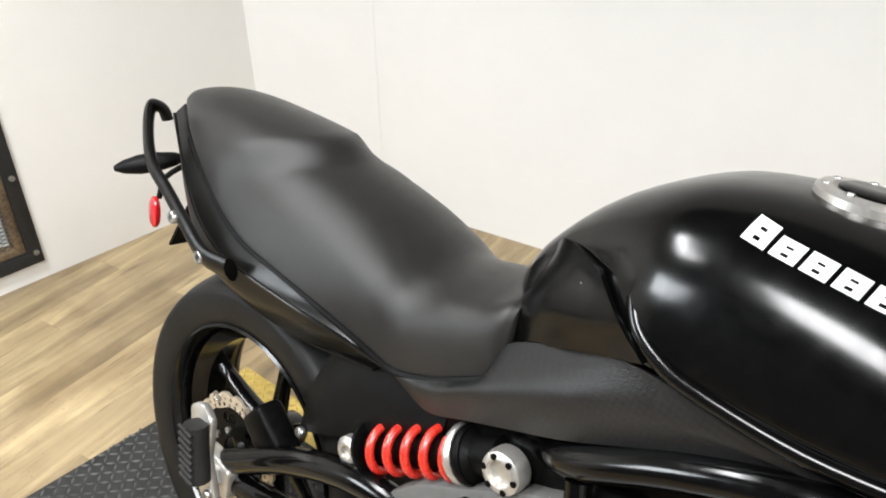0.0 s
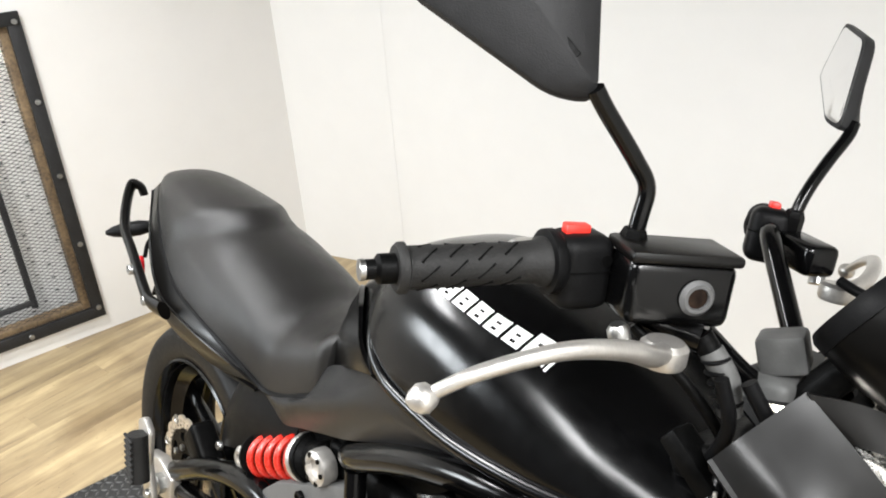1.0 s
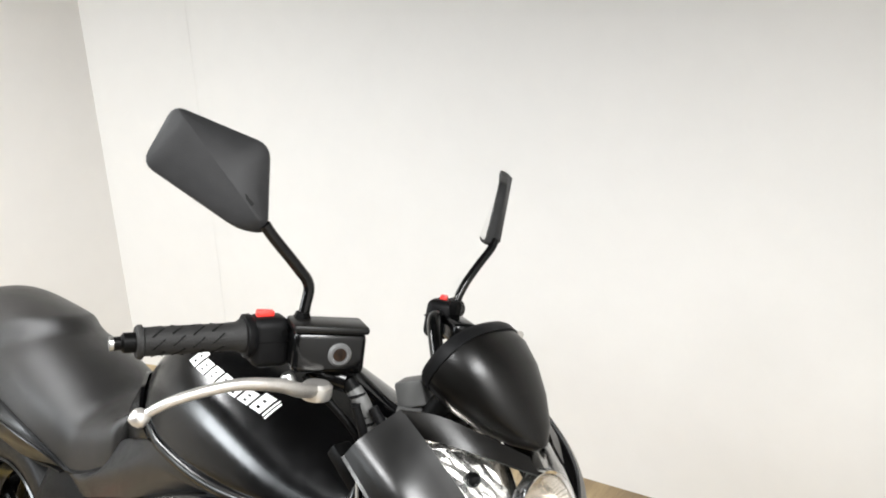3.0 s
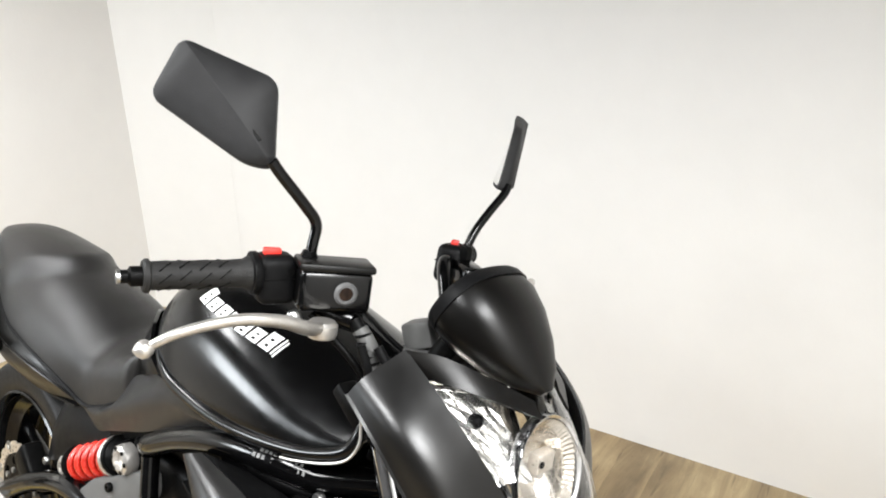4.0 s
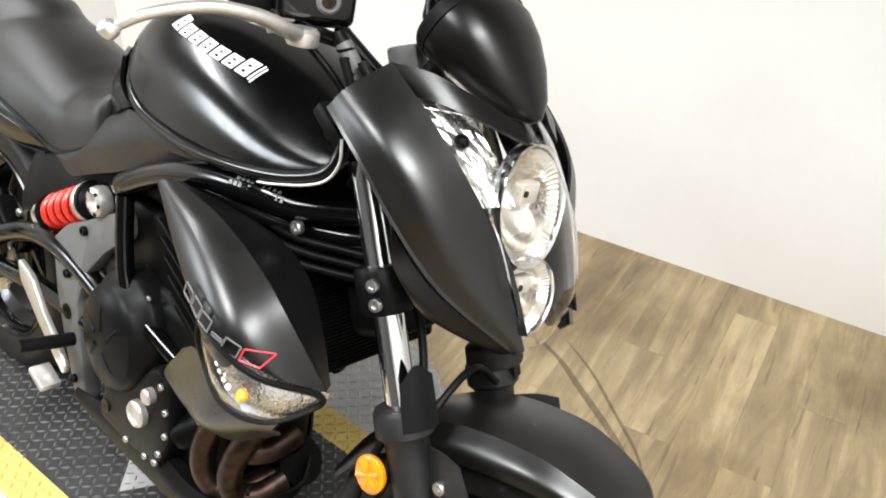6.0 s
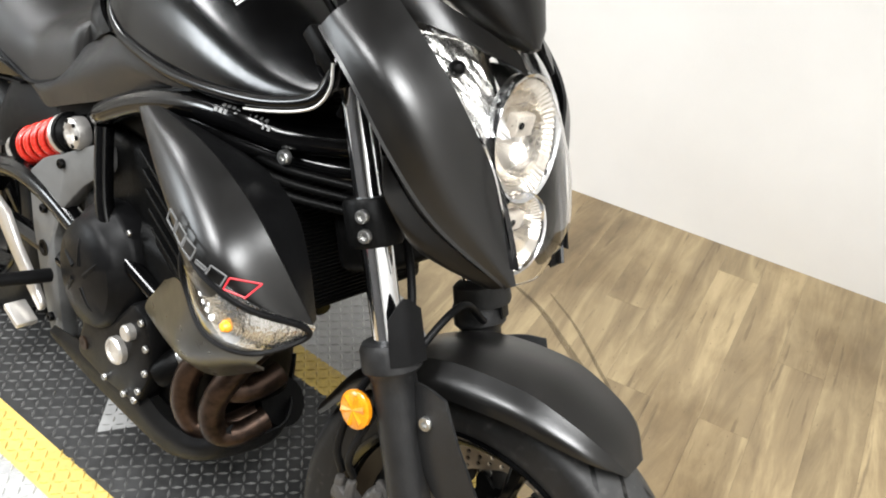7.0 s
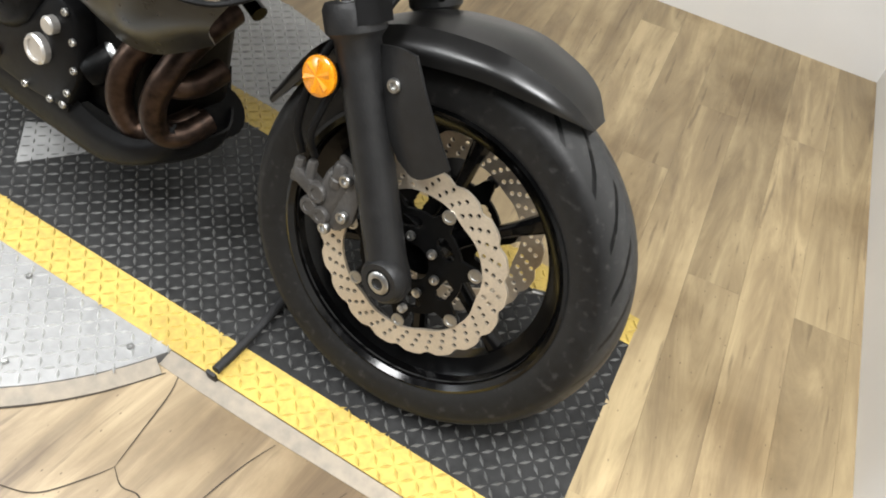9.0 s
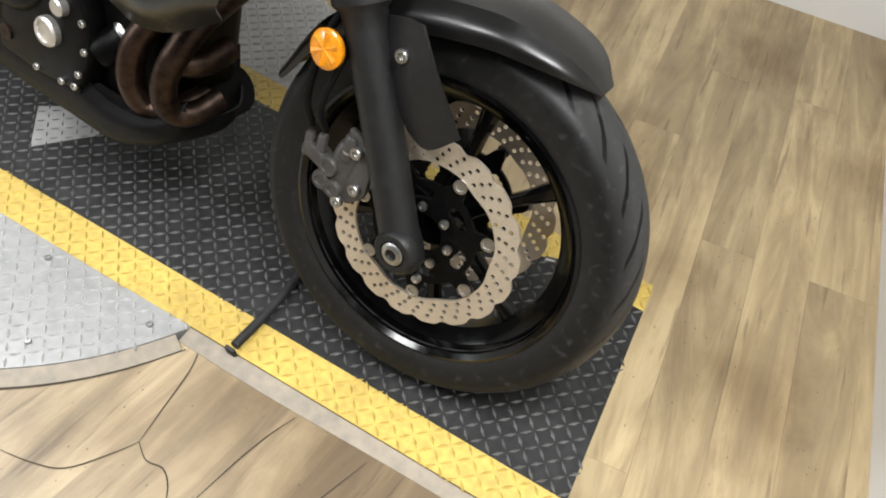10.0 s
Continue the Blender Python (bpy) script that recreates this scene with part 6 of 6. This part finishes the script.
part("sight_window", turned([(0.014, 0), (0.015, 0.003), (0.012, 0.006), (0.009, 0.006), (0.0085, 0.003), (0, 0.003)], RC + wn * 0.025 + Vector((0.006, 0.010, 0.0)), wn, 24), DECALGREY, res, "round fluid window")
part("window_pane", turned([(0.0088, 0), (0, 0.0006)], RC + wn * 0.0285 + Vector((0.006, 0.010, 0.0)), wn, 20), BRONZE, res)
part("cylinder_body", tube([RC + Vector((-0.02, 0.0, -0.03)), RC + Vector((0.0, 0.01, -0.035)), RC + Vector((0.03, 0.02, -0.037))], 0.016, 6, 14), GLOSS, res)
part("hose_union", tube([RC + Vector((0.03, 0.015, -0.035)), RC + Vector((0.042, 0.02, -0.05))], 0.010, 3, 12), DARK, res)
lev = P("brake_lever", tube([(-0.396, -0.392, 1.040), (-0.376, -0.364, 1.060), (-0.355, -0.312, 1.073), (-0.343, -0.262, 1.069), (-0.343, -0.226, 1.057), (-0.357, -0.190, 1.046)], 0.0048, 30, 12, flat=1.2, taper=1.9), ALLOY, None, "silver alloy hand lever with ball end")
part("lever_ball", turned([(0, -0.012), (0.006, -0.0085), (0.0102, -0.003), (0.0102, 0.003), (0.006, 0.0085), (0, 0.012)], (-0.396, -0.394, 1.039), (0.5, 0.8, 0.2), 20), ALLOY, lev)
part("lever_pivot", turned([(0.017, 0), (0.019, 0.004), (0.019, 0.016), (0.015, 0.02), (0, 0.02)], (-0.358, -0.186, 1.036), (0, 0, 1), 20), ALLOY, lev)
part("lever_adjuster", turned([(0.009, 0), (0.009, 0.014), (0.006, 0.018), (0, 0.018)], (-0.385, -0.204, 1.045), (-0.2, -0.3, 1), 14), STEEL, lev)
both(lev, True)
P("clutch_perch", block(Matrix.Translation(STEER @ Vector((-0.41, 0.165, 1.075))) @ pose(0, 0, 0, 0, 0, -30), (0.07, 0.04, 0.035), 0.008, 3), GLOSS, None, "black clutch lever perch")
part("hose_boot", tube([RC + Vector((0.040, 0.018, -0.045)), RC + Vector((0.056, 0.024, -0.066)), RC + Vector((0.062, 0.03, -0.095))], 0.0105, 10, 14), GREY, res, "grey rubber hose boot")
for n in range(5):
    part("boot_rib", turned([(0.0105, -0.002), (0.0125, 0), (0.0105, 0.002)], RC + Vector((0.045 + 0.0038 * n, 0.0195 + 0.0018 * n, -0.051 - 0.0085 * n)), (0.35, 0.15, -1), 14), MATT, res)
P("bar_cable", tube([(-0.31, -0.135, 1.03), (-0.285, -0.12, 0.985), (-0.305, -0.10, 0.93), (-0.34, -0.09, 0.86)], 0.0065, 24, 10), MATT)
P("bar_cable", tube([(-0.325, -0.15, 1.03), (-0.315, -0.14, 0.99), (-0.335, -0.125, 0.94), (-0.37, -0.11, 0.89)], 0.006, 24, 10), MATT)
P("bar_cable", tube([(-0.40, -0.17, 1.05), (-0.345, -0.14, 1.0), (-0.32, -0.115, 0.95), (-0.345, -0.08, 0.90)], 0.005, 24, 10), DARK)
P("bar_cable", tube([(-0.38, 0.17, 1.05), (-0.30, 0.15, 1.03), (-0.26, 0.10, 0.98), (-0.30, 0.06, 0.90)], 0.006, 24, 10), MATT)
P("cable_clip", block(Matrix.Translation((-0.338, -0.135, 0.945)) @ pose(0, 0, 0, 0, 35, 0), (0.06, 0.03, 0.02), 0.004), DARK)
P("ignition_barrel", block(Matrix.Translation((-0.334, -0.030, 1.026)) @ pose(0, 0, 0, 0, -20, 20), (0.042, 0.038, 0.036), 0.005), GREY, None, "grey ignition lock")

# ---- mirrors
def mirror_stem(pts, nut):
    stem = P("mirror_stem", tube(pts, 0.0072, 30, 12), GLOSS, None, "black bent mirror stem")
    part("stem_nut", turned([(0, 0), (0.011, 0), (0.012, 0.003), (0.012, 0.022), (0.009, 0.03), (0, 0.03)], nut, (0.05, -0.02, 1), 6), DARK, stem)


def mirror(corners, toward):
    """A flat angular mirror: rounded shell, glass behind, a raised rib to the neck. toward: the side that the shell faces."""
    mc = [Vector(c) for c in corners]
    cen = sum(mc, Vector()) / len(mc)
    nrm = ((mc[1] - mc[0]).cross(mc[-1] - mc[0])).normalized()
    if nrm.dot(Vector(toward)) < 0:
        nrm.negate()
    line = []
    for i in range(len(mc)):
        a, b, c = mc[i - 1], mc[i], mc[(i + 1) % len(mc)]
        p, q = b + (a - b).normalized() * min(0.016, (a - b).length * 0.42), b + (c - b).normalized() * min(0.016, (c - b).length * 0.42)
        line += [(1 - s) ** 2 * p + 2 * s * (1 - s) * b + s * s * q for s in (0, 0.25, 0.5, 0.75, 1)]
    bm = bmesh.new()
    bridge(bm, [[cen + (p - cen) * k + nrm * h for p in line] for k, h in ((0.92, -0.014), (0.985, -0.014), (1.0, -0.008), (0.985, 0.0))], caps=False)
    bm.faces.new([bm.verts.new(cen + (p - cen) * 0.92 - nrm * 0.0138) for p in line])
    ra, rb = mc[0].lerp(mc[2], 0.10), mc[0].lerp(mc[2], 0.93)

    def crown(p, k, h):
        s = max(0.0, min(1.0, (p - ra).dot(rb - ra) / (rb - ra).length_squared))
        q = ra.lerp(rb, s)
        return q + (cen + (p - cen) * 0.985 - q) * k + nrm * h

    bridge(bm, [[crown(p, k, h) for p in line] for k, h in ((1.0, 0.0), (0.95, 0.002), (0.5, 0.0075), (0.02, 0.013))])
    head = P("mirror_head", bm, SHELL, None, "matt black angular rear-view mirror", 50)
    bm = bmesh.new()
    bridge(bm, [[cen + (p - cen) * k + nrm * h for p in line] for k, h in ((0.9, -0.0143), (0.9, -0.0155), (0.5, -0.0158))])
    part("mirror_glass", bm, MIRROR, head, "mirror glass")
    axis = (mc[0] - cen).normalized()
    across = nrm.cross(axis)
    turn = Matrix((axis, across, nrm)).transposed().to_4x4()
    part("mirror_mark", block(Matrix.Translation(cen.lerp(mc[0], 0.50) + nrm * 0.0095 + across * 0.006) @ turn, (0.022, 0.008, 0.003), 0.001), DARK, head)


mirror_stem([(-0.418, -0.168, 1.100), (-0.417, -0.165, 1.135), (-0.417, -0.163, 1.162), (-0.421, -0.180, 1.184), (-0.430, -0.214, 1.220), (-0.434, -0.227, 1.236)], (-0.418, -0.168, 1.098))
mirror([(-0.431, -0.224, 1.226), (-0.462, -0.208, 1.331), (-0.549, -0.290, 1.365), (-0.557, -0.322, 1.292), (-0.456, -0.250, 1.228)], (0.525, -0.71, 0.47))
mirror_stem([(-0.455, 0.188, 1.080), (-0.455, 0.196, 1.110), (-0.454, 0.210, 1.135), (-0.452, 0.236, 1.165), (-0.449, 0.262, 1.193), (-0.450, 0.272, 1.208)], (-0.455, 0.188, 1.078))
mirror([(-0.447, 0.262, 1.194), (-0.461, 0.302, 1.302), (-0.535, 0.402, 1.322), (-0.570, 0.440, 1.250), (-0.476, 0.282, 1.200)], (0.52, 0.83, -0.24))
P("side_stand", tube([(-0.75, 0.12, 0.25), (-0.80, 0.17, 0.14), (-0.84, 0.215, 0.058)], 0.012, 8, 10), DARK, None, "black side stand")

# ---------------------------------------------------------------- raised timber deck beside the turntable
deck = [(-1.9, -1.3), (0.36, -1.3), (0.36, near_y(0.36) - 0.006), (CX + 0.60, near_y(CX + 0.60) - 0.006)]
for k in range(0, 41):
    a = radians(-20 - k * 3.4)
    x, y = CX + (CR + 0.006) * math.cos(a), CY + (CR + 0.006) * math.sin(a)
    if y < near_y(x) - 0.006:
        deck.append((x, y))
deck.append((-1.9, near_y(-1.9) - 0.1))
d = tagged(solid("turntable_surround", deck, -0.004, H - 0.016, DECK), kind="structure", label="wood-look deck fitted round the turntable", category="floor")


def kerb_strip(inner, outer):
    """A narrow sloping strip that leads from the plate down to the deck."""
    bm = bmesh.new()
    bridge(bm, [[(a[0], a[1], H - 0.004), (b[0], b[1], H - 0.0145), (b[0], b[1], H - 0.02), (a[0], a[1], H - 0.02)] for a, b in zip(inner, outer)])
    return tagged(part("trim", bm, STRIP, angle=30), kind="structure", label="scuffed pale strip along the turntable edge", category="trim")


sx = [-0.325 + 0.0855 * k for k in range(9)]
kerb_strip([(x, near_y(x) - 0.001) for x in sx], [(x, near_y(x) - 0.027 + 0.003 * math.sin(9 * x)) for x in sx])
arcs = [radians(-24.5 - 4.0 * k) for k in range(28)]
kerb_strip([(CX + (CR + 0.001) * math.cos(a), CY + (CR + 0.001) * math.sin(a)) for a in arcs], [(CX + (CR + 0.028) * math.cos(a), CY + (CR + 0.028) * math.sin(a)) for a in arcs])
planks()
